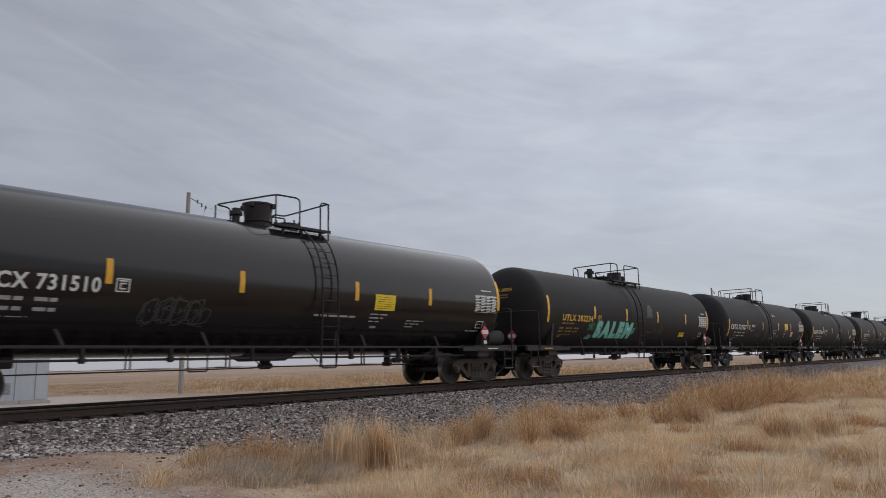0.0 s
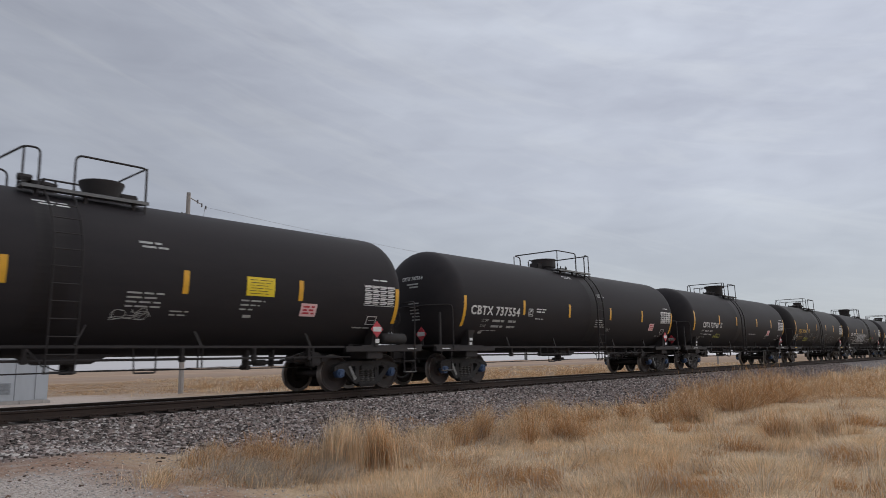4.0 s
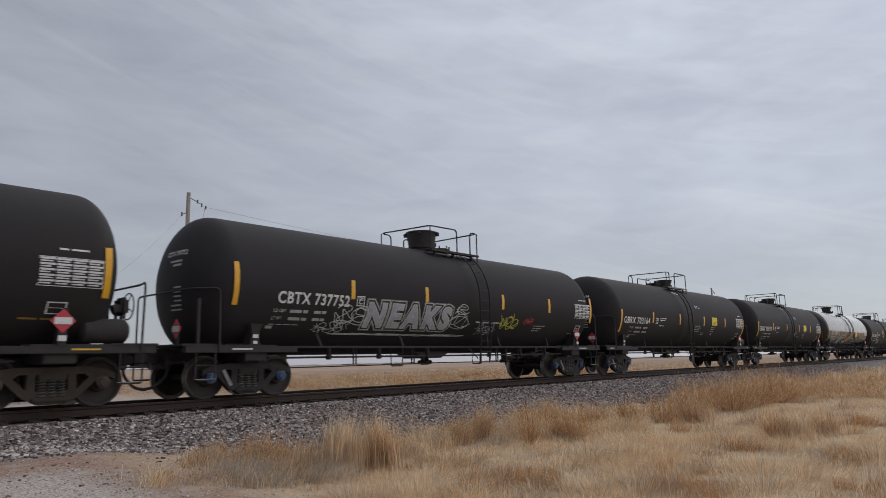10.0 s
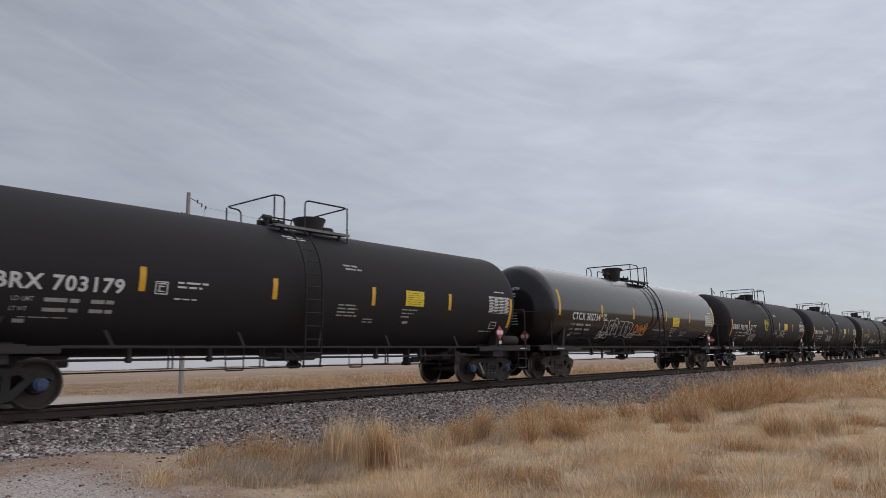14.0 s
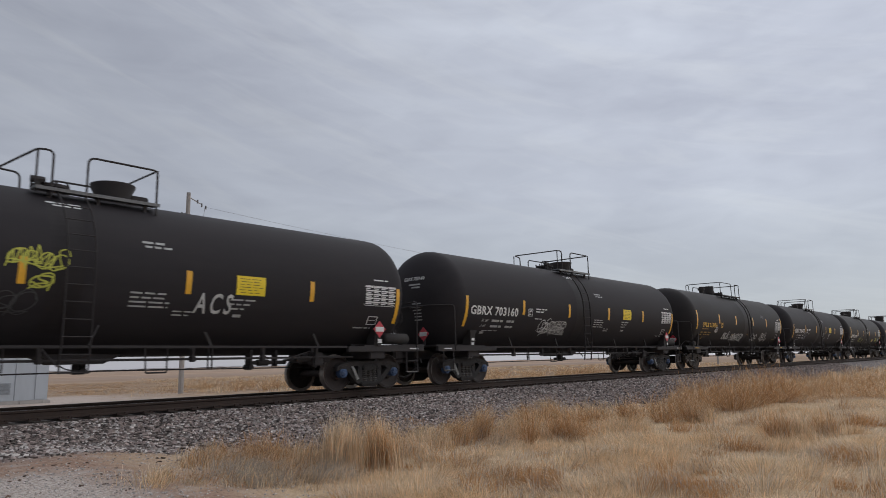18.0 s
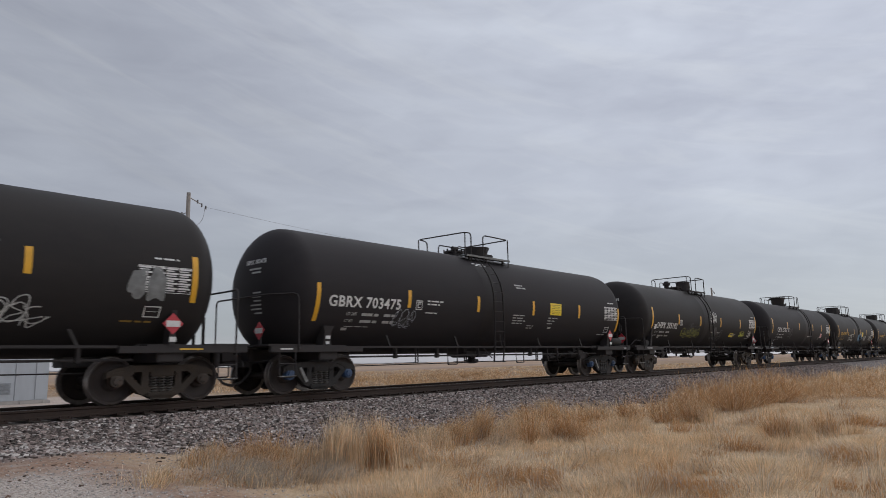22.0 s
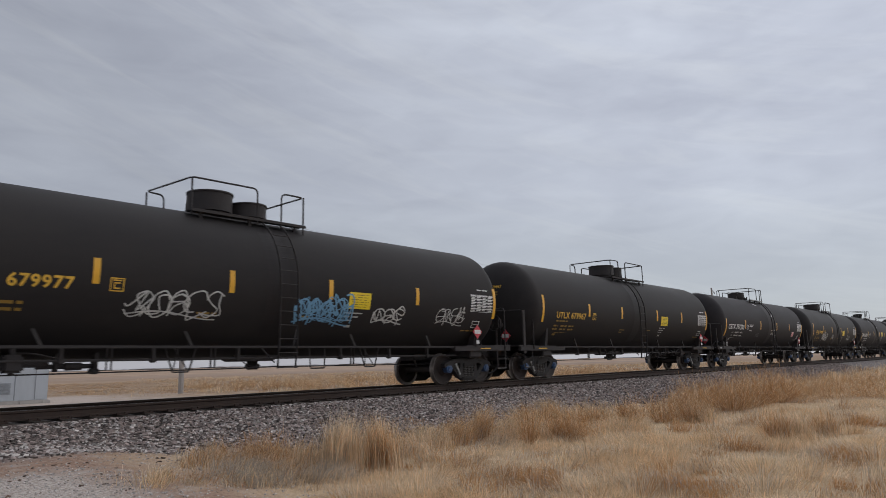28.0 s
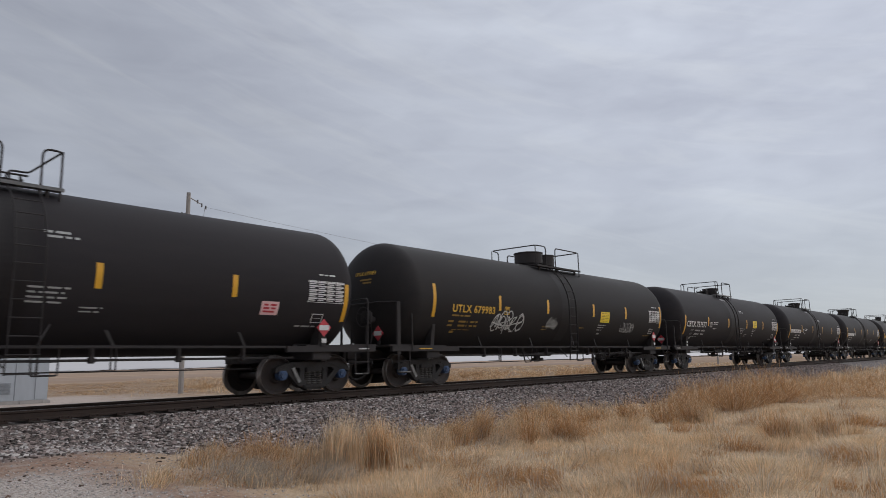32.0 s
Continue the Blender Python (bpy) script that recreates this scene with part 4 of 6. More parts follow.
def markings(car, spec, half, rng):
    """Lettering, stripes, panels and paint on the near side."""
    ink = LETTER_YELLOW if spec["ink"] == "yellow" else WHITE
    small = LETTER_YELLOW_DIM if spec["ink"] == "yellow" else WHITE_DIM
    for i, x in enumerate(spec["bars"]):
        tall = i in (0, len(spec["bars"]) - 1)
        up = {"dome": 0.13, "backdome": 0.13, "drum": 0.18, "ventdrum": 0.18, "vented": 0.09, "twin": 0.08, "backtwin": 0.08, "bigdome": 0.10}.get(spec["top"], 0.0)
        if tall:
            up += {"vented": 0.26, "drum": 0.12, "dome": 0.12, "backdome": 0.18, "ventdrum": 0.12, "twin": 0.20, "backtwin": 0.18, "older": 0.23, "bigdome": 0.46}.get(spec["top"], 0.0)
        put("reflective_stripe", shared(("stripe", tall, up), lambda: patch_mesh("reflective_stripe", -0.062, 0.062, (-0.93 if tall else -0.45) + up, 0.03 + up, YELLOW)), car, at(x, 0, 0))
    tw = spec.get("text_w", 2.55)
    tx = spec["bars"][1] - spec.get("text_end", 0.25) - tw
    tv = spec.get("text_v", -0.53)
    words = spec["mark"]
    if words:
        put("lettering", text_mesh(words, tw, 0.29 if spec["ink"] == "white" else 0.24, ink, tx, tv, 0.005, spec.get("shear", 0.0)), car)
    else:
        put("lettering", bars_mesh("lettering", text_line(rng, tx, tx + tw, tv, 0.24), ink), car)
    rects = []
    newer = spec["top"] in ("valves", "barrel")
    if spec["ink"] == "yellow":
        rects += text_line(rng, tx + 0.02, tx + 0.85, tv - 0.12, 0.05)
        for k in range(2):
            for u0, u1 in ((-0.08, 0.20), (0.38, 0.80), (0.92, 1.28)):
                rects += text_line(rng, tx + u0, tx + u1, tv - 0.31 - 0.13 * k, 0.06)
    else:
        i0, i1 = (0.62, tw - 0.14) if newer else (-0.06, tw * 0.68)
        for k, word in enumerate(("LD LMT", "LT WT")):
            v = tv - 0.21 - 0.19 * k
            if words:
                put("data_lettering", text_mesh(word, 0.34 if k == 0 else 0.27, 0.085, small, tx + i0, v, 0.005, fat=0.012), car)
            for a, b in ((0.30, 0.52), (0.55, 0.64), (0.76, 0.90), (0.92, 1.0)):
                rects.append((tx + i0 + (i1 - i0) * a, tx + i0 + (i1 - i0) * b, v, v + 0.075))
    put("data_lettering", bars_mesh("data_lettering", rects, small), car)
    bx = spec["bars"][1] + (0.26 if newer or spec["ink"] == "yellow" else 0.14)
    put("symbol_frame", bars_mesh("symbol_frame", frame_rects(bx, bx + 0.26, -0.490, -0.230, 0.022) + [(bx + 0.07, bx + 0.19, -0.440, -0.415), (bx + 0.07, bx + 0.095, -0.415, -0.340), (bx + 0.07, bx + 0.19, -0.340, -0.315), (bx + 0.05, bx + 0.21, -0.290, -0.265)], ink), car)
    x2 = spec["bars"][3]
    if spec["top"] in ("valves", "barrel"):
        r = text_line(rng, bx + 0.46, bx + 1.12, -0.25, 0.04) + text_line(rng, bx + 0.46, bx + 0.98, -0.34, 0.04) + text_line(rng, bx + 0.42, bx + 0.90, -0.58, 0.03) + text_line(rng, -1.05, -0.45, 1.30, 0.05) + text_line(rng, -0.95, -0.4, 1.22, 0.04)
        put("lettering_block", bars_mesh("lettering_block", r, WHITE), car)
        r = []
        for k in range(4):
            r += text_line(rng, x2 - 1.15, x2 - 0.45 + rng.uniform(-0.15, 0.1), -0.50 - 0.09 * k, 0.035)
        r += text_line(rng, x2 - 0.25, x2 + 0.15, -0.84, 0.03) + text_line(rng, x2 - 0.25, x2 + 0.1, -0.92, 0.03) + text_line(rng, x2 - 0.95, x2 - 0.5, 0.52, 0.05) + text_line(rng, x2 - 0.9, x2 - 0.35, 0.43, 0.045)
    elif spec["ink"] == "white":
        r = text_line(rng, x2 - 1.25, x2 + 0.05, -0.80, 0.05)
        for k in range(3):
            r += text_line(rng, x2 + 1.9, x2 + 2.6 - 0.15 * k, -0.84 - 0.09 * k, 0.03)
    else:
        r = text_line(rng, x2 - 3.4, x2 - 2.95, -0.86, 0.04) + text_line(rng, x2 - 3.4, x2 - 3.1, -0.96, 0.035) + text_line(rng, x2 - 0.9, x2 - 0.55, -0.84, 0.03)
    put("lettering_block", bars_mesh("lettering_block", r, small), car)
    e = spec["bars"][-1]
    r = text_line(rng, e - 0.85, e - 0.35, 0.20, 0.035)
    grid = []
    for k in range(5):
        v = -0.04 - 0.098 * k
        for j in range(4):
            u = e - 1.16 + 0.268 * j
            grid.append((u + 0.010, u + 0.258, v + 0.052, v + 0.088))
            grid.append((u + 0.014, u + 0.17 + 0.06 * rng.random(), v + 0.012, v + 0.036))
    put("data_table", bars_mesh("data_table", r + grid + frame_rects(e - 1.17, e - 0.08, -0.46, 0.065, 0.012), WHITE), car, None, "white stencilled data table")
    put("symbol_frame", bars_mesh("symbol_frame", frame_rects(e - 0.95, e - 0.62, -0.98, -0.74, 0.022) + [(e - 0.90, e - 0.68, -0.86, -0.85)], WHITE), car)
    put("lettering_block", bars_mesh("lettering_block", text_line(rng, e - 1.35, e - 0.75, -1.10, 0.04) + text_line(rng, spec["bars"][0] + 1.0, spec["bars"][0] + 1.8, -1.06, 0.02) + [(spec["bars"][0] + 0.94, spec["bars"][0] + 1.12, -1.17, -1.09)], small), car)
    if spec.get("panel"):
        x = spec["panel"]
        pv = 0.02 if spec["top"] == "valves" else -0.15
        put("yellow_panel", patch_mesh("yellow_panel", x, x + 0.72, pv - 0.42, pv, SIGN_YELLOW), car, None, "yellow warning panel with dark lettering")
        r = []
        for k in range(6):
            r += text_line(rng, x + 0.07 + 0.03 * (k % 2), x + 0.65 - 0.04 * (k % 3), pv - 0.07 - 0.06 * k, 0.011)
        put("panel_lettering", bars_mesh("panel_lettering", r, DARK_INK, 0.008), car)
        r = []
        for k in range(3):
            r += text_line(rng, x - 0.1 - 0.0 * k, x + 0.5 - 0.12 * k, pv - 0.55 - 0.10 * k, 0.035)
        r.append((x + 0.02, x + 0.22, pv - 0.93, pv - 0.86))
        put("lettering_block", bars_mesh("lettering_block", r, WHITE_DIM), car)
    if spec.get("white_patch"):
        x = spec["white_patch"]
        put("paper_notice", patch_mesh("paper_notice", x, x + 0.22, -0.72, -0.50, WHITE), car, None, "small white paper notice")
    if spec.get("low_panel"):
        x = spec["low_panel"]
        put("yellow_panel", patch_mesh("yellow_panel", x, x + 0.62, -1.0, -0.78, SIGN_YELLOW), car, None, "small low yellow panel")
        put("panel_lettering", bars_mesh("panel_lettering", text_line(rng, x + 0.06, x + 0.56, -0.88, 0.05), DARK_INK, 0.008), car)
    if spec.get("pink"):
        x = spec["pink"]
        put("red_panel", patch_mesh("red_panel", x, x + 0.46, -0.82, -0.50, SIGN_PINK), car, None, "faded red and white notice")
        put("panel_lettering", bars_mesh("panel_lettering", text_line(rng, x + 0.06, x + 0.40, -0.60, 0.045) + text_line(rng, x + 0.06, x + 0.40, -0.68, 0.045) + text_line(rng, x + 0.06, x + 0.40, -0.76, 0.045), SIGN_RED, 0.008), car)
    # lettering on the leading head
    def head_rows(rows, mat):
        bm = bmesh.new()
        for a0, a1, v, h in rows:
            n = max(1, int((a1 - a0) / 0.06))
            prev = None
            for k in range(n + 1):
                y = a0 + (a1 - a0) * k / n
                col = [bm.verts.new((head_x(half - short(spec)[0], math.hypot(y, z) / RT) - 0.008, y, ZC + z)) for z in (v, v + h)]
                if prev:
                    bm.faces.new((prev[0], col[0], col[1], prev[1])[::-1])
                prev = col
        return mesh_of("head_lettering", bm, mat)
    if words:
        put("head_lettering", text_mesh(words, 0.82, 0.115, ink, -0.26, 0.62, head=half - short(spec)[0]), car)
    rows = [(-0.42, 0.04, 0.47, 0.045), (-0.42, -0.08, 0.38, 0.045)]
    if spec["ink"] == "white":
        rows += [(-0.46, -0.12 + rng.uniform(-0.1, 0.1), -0.12 - 0.10 * k, 0.035) for k in range(6)]
    for row in rows:
        put("head_lettering", head_rows([row], ink if row[3] > 0.08 else small), car)
    for kind, u, v, w, h, n, mat, width in spec.get("graffiti", ()):
        if kind == "fill":
            rings = blobs(rng, u, v, w, h, n)
            put("graffiti", blob_mesh(rings, mat, 0.005 if h > 0.5 else 0.010), car, None, "fat letters of sprayed graffiti")
            if width:
                put("graffiti_outline", stroke_mesh([r + r[:1] for r in rings], 0.045, width, 0.010), car, None, "sprayed outline")
        elif kind == "piece":
            plain = extent(n, 0.0)
            for layer, fat, off in mat:
                wide = extent(n, fat)
                ku, kv = w / (plain[1] - plain[0]), h / (plain[3] - plain[2])
                put("graffiti", text_mesh(n, ku * (wide[1] - wide[0]), kv * (wide[3] - wide[2]), layer, u + ku * (wide[0] - plain[0]), v + kv * (wide[2] - plain[2]), off, 0.08, fat, space=1.34), car, None, "fat sprayed graffiti letters")
        elif kind == "word":
            fat, off = width
            put("graffiti", word_mesh(n, u, v, w, h, mat, fat, off), car, None, "fat sprayed graffiti letters")
        elif kind == "ring":
            rings = blobs(rng, u, v, w, h, n)
            lines = [r + r[:1] for r in rings]
            for r in rings:
                cu, cv = sum(p[0] for p in r) / len(r), sum(p[1] for p in r) / len(r)
                k = rng.uniform(0.12, 0.3)
                lines.append([(cu + (p[0] - cu) * k, cv + (p[1] - cv) * (k + 0.1)) for p in r[:rng.choice((10, 14, 18))]])
            put("graffiti_outline", stroke_mesh(lines, width, mat, 0.010), car, None, "sprayed bubble outlines")
        else:
            put("graffiti", stroke_mesh(scrawl(rng, u, v, w, h, n), width * 0.6, mat, 0.012), car, None, "sprayed graffiti scrawl")


def tank_car(spec, length, rng):
    global ZC, RT
    ZC, RT = {"vented": (2.55, 1.525), "older": (2.614, 1.53), "bigdome": (2.614, 1.57), "drum": (2.614, 1.585), "ventdrum": (2.614, 1.575), "twin": (2.614, 1.60), "backtwin": (2.614, 1.60)}.get(spec["top"], (2.614, 1.555))
    ZC, RT = ZC - SAG, RT + SAG
    car = new("tank_car")
    half = length / 2
    C = length - 4.0
    tagged(car, spec["label"], "tank car", "tank cars of the train")
    lead, trail = short(spec)
    put("tank", tank_mesh(half - (lead + trail) / 2, TANK_GLOSS if spec.get("gloss") else TANK_AGED if spec["ink"] == "yellow" or spec["top"] == "older" else TANK_BLACK), car, at((lead - trail) / 2, 0, 0))
    for e in (-1, 1):
        end_parts(car, half, C, e, spec.get("brake", 1) == e, spec)
        add_truck(car, e * C / 2, spec.get("rust", False), spec.get("blue", True))
    under_parts(car, half, C, rng, spec["top"], "valves_end" in spec or spec.get("gear", 1) < 0)
    ladder_parts(car, (TOPS[spec["top"]][2] + TOPS[spec["top"]][3]) / 2 + 0.04)
    top_parts(car, spec["top"])
    lx = (TOPS[spec["top"]][2] + TOPS[spec["top"]][3]) / 2 + 0.04
    if not spec.get("gloss"):
        put("spill_stain", shared("spill", lambda: patch_mesh("spill_stain", -0.48, 0.10, -1.42, 1.30, SPILL, 0.003)), car, at(lx, 0, 0), "darker dried spill running down the tank")
    markings(car, spec, half, rng)
    return car


STD = (-7.52, -4.52, -1.51, 1.51, 4.52, 7.52)
W, G, O_, B_, Y_ = GRAF_WHITE, GRAF_GREEN, GRAF_ORANGE, GRAF_BLUE, GRAF_OLIVE
CARS = [
    dict(mark="CTCX 731510", tank_end=1, ink="white", top="bigdome", gloss=True, panel=2.35, blue=False, rust=True, brake=1, bars=(-7.41, -4.38, -1.58, 1.71, 4.44, 7.63), text_w=2.15, text_end=0.13, label="gloss black tank car with white stencils and yellow stripes", graffiti=[("ring", -3.7, -1.12, 1.3, 0.55, 4, PATCH_GREY, 0.03), ("line", -3.7, -1.05, 1.4, 0.5, 5, PATCH_GREY, 0.03)]),
    dict(mark="UTLX 202234", tank_end=1, ink="yellow", top="vented", low_panel=4.1, blue=False, rust=True, brake=1, bars=(-7.51, -4.23, -1.54, 1.48, 4.62, 7.46), text_end=0.13, text_v=-0.50, text_w=2.2, label="black tank car with yellow lettering and mint green graffiti", graffiti=[("piece", -3.96, -1.10, 2.92, 0.60, "SALEM", ((GRAF_DKGREEN, 0.115, 0.006), (GRAF_TEAL, 0.080, 0.009), (G, 0.050, 0.012)), 0), ("line", -4.62, -0.78, 0.42, 0.20, 3, GRAF_DKGREEN, 0.05), ("line", -4.58, -1.2, 0.35, 0.18, 2, G, 0.04), ("line", -0.92, -0.9, 0.14, 0.3, 1, G, 0.05), ("fill", 0.35, -0.25, 0.6, 0.6, 1, PATCH_GREY, None), ("line", 0.9, -1.1, 1.2, 0.5, 3, DARK_INK, 0.06)]),
    dict(mark="CBTX 737627", ink="white", top="valves", panel=3.1, pink=4.6, bars=(-7.47, -4.41, -1.55, 1.70, 4.55, 7.69), label="black tank car with white stencils and yellow panel", graffiti=[("line", -3.0, -0.9, 1.0, 0.25, 4, PATCH_GREY, 0.03), ("line", 0.3, -1.02, 0.7, 0.18, 3, W, 0.015)]),
    dict(mark="CBTX 737554", ink="white", top="barrel", pink=5.3, bars=(-7.46, -4.36, -1.46, 1.66, 4.50, 7.54), label="plain black tank car with white stencils and red notice"),
    dict(mark="CBTX 737760", brake=-1, gear=-1, text_end=0.15, ink="white", top="dome", pink=4.25, bars=(-7.61, -4.19, -1.48, 2.08, 4.91, 7.62), text_w=2.14, label="black tank car with round valve bonnet and white stencils", graffiti=[("line", -4.7, -1.05, 0.9, 0.2, 4, GRAF_OLIVE, 0.02)]),
    dict(mark="UTLX 211244", tank_end=1, ink="yellow", top="drum", rust=True, blue=False, brake=1, bars=(-7.12, -4.04, -1.40, 1.49, 4.06, 7.28), text_end=0.27, text_v=-0.50, text_w=2.08, label="black tank car with yellow lettering and thin white graffiti", graffiti=[("line", -7.35, -1.05, 0.9, 0.4, 3, W, 0.035), ("ring", -4.5, -0.85, 0.5, 0.55, 1, GRAF_DIM, 0.05), ("ring", -4.6, -1.12, 1.0, 0.25, 3, Y_, 0.05), ("ring", -3.3, -1.15, 2.6, 0.66, 6, GRAF_DIM, 0.022), ("ring", 0.1, -1.15, 1.7, 0.62, 3, GRAF_DIM, 0.025), ("ring", 2.3, -1.25, 2.2, 0.55, 4, GRAF_DIM, 0.02)]),
    dict(mark="CBTX 737752", ink="white", top="backdome", bars=(-7.48, -4.18, -1.45, 2.14, 4.86, 7.75), text_end=0.10, text_w=2.12, label="black tank car with bold white graffiti block", graffiti=[("piece", -3.62, -1.02, 3.20, 0.62, "NEAKS", ((GRAF_DIM, 0.165, 0.005), (W, 0.140, 0.007), (DARK_INK, 0.120, 0.009), (W, 0.062, 0.011), (GRAF_SILVER, 0.038, 0.013)), 0), ("line", -4.7, -0.95, 1.0, 0.4, 2, W, 0.035), ("line", -5.2, -1.2, 0.9, 0.3, 3, W, 0.03), ("line", -0.3, -1.0, 0.8, 0.35, 1, W, 0.03), ("line", -4.6, -1.3, 4.9, 0.05, 4, W, 0.03), ("line", -0.1, -0.55, 0.5, 0.25, 1, W, 0.04), ("line", 1.0, -1.15, 0.9, 0.3, 3, GRAF_SILVER, 0.025), ("line", 2.1, -0.9, 0.9, 0.4, 3, Y_, 0.04), ("line", 3.4, -0.75, 0.5, 0.2, 2, SIGN_RED, 0.02)]),
    dict(mark="GBRX 703164", text_w=2.46, text_end=0.33, bars=(-7.47, -4.47, -1.51, 1.53, 4.55, 7.48), ink="white", top="valves", panel=2.62, label="black tank car with white stencils and yellow panel"),
    dict(mark="GBRX 703179", text_w=2.46, text_end=0.33, bars=(-7.61, -4.60, -1.58, 1.44, 4.46, 7.47), ink="white", top="valves", panel=2.62, label="black tank car with white stencils and yellow panel"),
    dict(mark="CTCX 302734", ink="white", top="bigdome", gloss=True, panel=2.4, blue=False, rust=True, bars=(-7.50, -4.40, -1.66, 1.60, 4.36, 7.54), text_w=2.08, text_end=0.13, text_v=-0.52, label="gloss black tank car with white bubble graffiti and orange tag", graffiti=[("ring", -4.2, -1.12, 2.5, 0.70, 6, W, 0.030), ("ring", -4.4, -1.25, 0.8, 0.3, 3, W, 0.03), ("ring", -1.9, -1.2, 0.6, 0.22, 3, W, 0.03), ("line", -1.5, -0.98, 1.15, 0.40, 5, O_, 0.06), ("line", -1.35, -1.06, 0.9, 0.03, 4, W, 0.03), ("ring", 0.7, -1.1, 1.0, 0.45, 3, PATCH_GREY, 0.03), ("ring", 3.4, -0.95, 0.8, 0.35, 3, PATCH_GREY, 0.03)]),
    dict(mark="GBRX 703171", text_w=2.46, text_end=0.33, ink="white", top="valves", panel=2.62, bars=(-7.46, -4.50, -1.49, 1.53, 4.64, 7.49), label="black tank car with white and yellow graffiti tags", graffiti=[("word", -5.0, -0.82, 0.85, 0.36, "ACS", W, (0.02, 0.011)), ("line", -4.3, -1.2, 1.1, 0.42, 4, W, 0.035), ("line", -1.75, -0.15, 0.9, 0.35, 4, Y_, 0.04), ("line", -1.35, -0.5, 0.3, 0.25, 1, Y_, 0.05), ("line", -2.6, -0.95, 1.3, 0.4, 4, PATCH_GREY, 0.03), ("word", 1.7, -0.85, 0.85, 0.45, "ACS", W, (0.015, 0.011))]),
    dict(mark="GBRX 703160", text_w=2.46, text_end=0.33, bars=(-7.50, -4.51, -1.60, 1.40, 4.45, 7.50), ink="white", top="valves", panel=2.62, label="black tank car with white stencils and a white tag", graffiti=[("line", -3.45, -1.1, 1.75, 0.44, 5, W, 0.035), ("line", -3.3, -1.05, 1.5, 0.4, 4, W, 0.03)]),
    dict(mark="UTLX 210156", valves_end=1, ink="yellow", top="ventdrum", rust=True, blue=False, brake=-1, bars=(-7.18, -4.10, -1.50, 1.44, 4.03, 7.09), text_end=0.34, text_v=-0.50, text_w=2.03, label="black tank car with yellow lettering and white graffiti row", graffiti=[("line", -3.35, -1.1, 1.05, 0.36, 3, W, 0.06), ("line", -2.05, -1.18, 0.9, 0.36, 3, W, 0.06), ("line", -1.1, -1.2, 1.0, 0.42, 4, W, 0.05), ("line", 1.45, -1.2, 0.95, 0.40, 3, W, 0.045), ("line", 3.1, -1.2, 1.3, 0.46, 4, W, 0.04), ("fill", 5.75, -0.60, 0.75, 0.62, 2, GRAF_DIM, None), ("line", -4.7, -0.75, 0.35, 0.25, 1, W, 0.05), ("line", 3.0, 0.25, 0.5, 0.16, 2, PATCH_GREY, 0.06)]),
    dict(mark="GBRX 703475", text_w=2.46, text_end=0.33, bars=(-7.57, -4.45, -1.42, 1.58, 4.60, 7.68), ink="white", top="valves", panel=2.62, label="black tank car with white stencils and yellow panel", graffiti=[("line", -5.0, -0.98, 0.75, 0.42, 3, GRAF_SILVER, 0.02), ("line", -4.9, -1.0, 0.6, 0.3, 3, PATCH_GREY, 0.03)]),
    dict(mark="SHPX 205192", valves_end=1, ink="white", top="older", white_patch=-6.72, low_panel=3.1, rust=True, blue=False, brake=-1, bars=(-6.96, -4.08, -1.36, 1.48, 4.56, 7.26), text_v=-0.68, text_end=0.17, text_w=2.22, shear=0.06, label="older black tank car with slanted white lettering and faint graffiti", graffiti=[("line", -3.6, -1.05, 2.2, 0.42, 6, Y_, 0.02), ("line", -3.4, -1.0, 1.8, 0.5, 5, PATCH_GREY, 0.04), ("line", -0.02, -0.2, 0.85, 0.45, 4, W, 0.05), ("fill", 0.45, -1.0, 0.6, 0.5, 1, PATCH_GREY, None), ("line", 0.4, -1.2, 1.4, 0.45, 3, PATCH_GREY, 0.05), ("line", 4.6, -0.95, 0.8, 0.3, 3, Y_, 0.04), ("line", 6.0, -0.95, 0.5, 0.28, 2, W, 0.05)]),
    dict(mark="CBTX 737857", tank_end=1, ink="white", top="backdome", pink=4.75, bars=(-7.49, -4.19, -1.22, 2.42, 5.06, 7.76), text_end=0.12, text_w=2.12, label="plain black tank car with round bonnet and red notice", graffiti=[("line", -3.9, -0.85, 0.8, 0.45, 2, PATCH_GREY, 0.05)]),
    dict(mark="UTLX 679977", gear=-1, tank_end=-1, ink="yellow", top="twin", panel=1.8, brake=-1, bars=(-7.50, -4.26, -1.48, 1.21, 4.25, 7.74), text_end=0.36, text_v=-0.50, text_w=2.04, label="black tank car with yellow lettering, white and blue graffiti", graffiti=[("line", -3.65, -0.9, 1.9, 0.5, 5, W, 0.05), ("line", 0.2, -0.9, 1.7, 0.6, 5, B_, 0.07), ("line", 0.25, -0.85, 1.5, 0.5, 4, B_, 0.04), ("line", 2.65, -0.85, 1.1, 0.36, 3, W, 0.06), ("line", 5.1, -0.85, 1.2, 0.4, 4, W, 0.04)]),
    dict(mark="UTLX 679967", ink="yellow", top="backtwin", panel=2.1, brake=-1, bars=(-7.53, -4.36, -1.69, 1.69, 4.40, 7.57), text_v=-0.50, text_w=2.04, label="black tank car with yellow lettering and yellow panel"),
    dict(mark="CBTX 737550", valves_end=1, ink="white", top="barrel", pink=5.3, brake=-1, bars=(-7.53, -4.35, -1.52, 1.78, 4.59, 7.70), label="black tank car with white stencils and red notice", graffiti=[("line", -2.3, -0.9, 0.6, 0.2, 3, PATCH_GREY, 0.03)]),
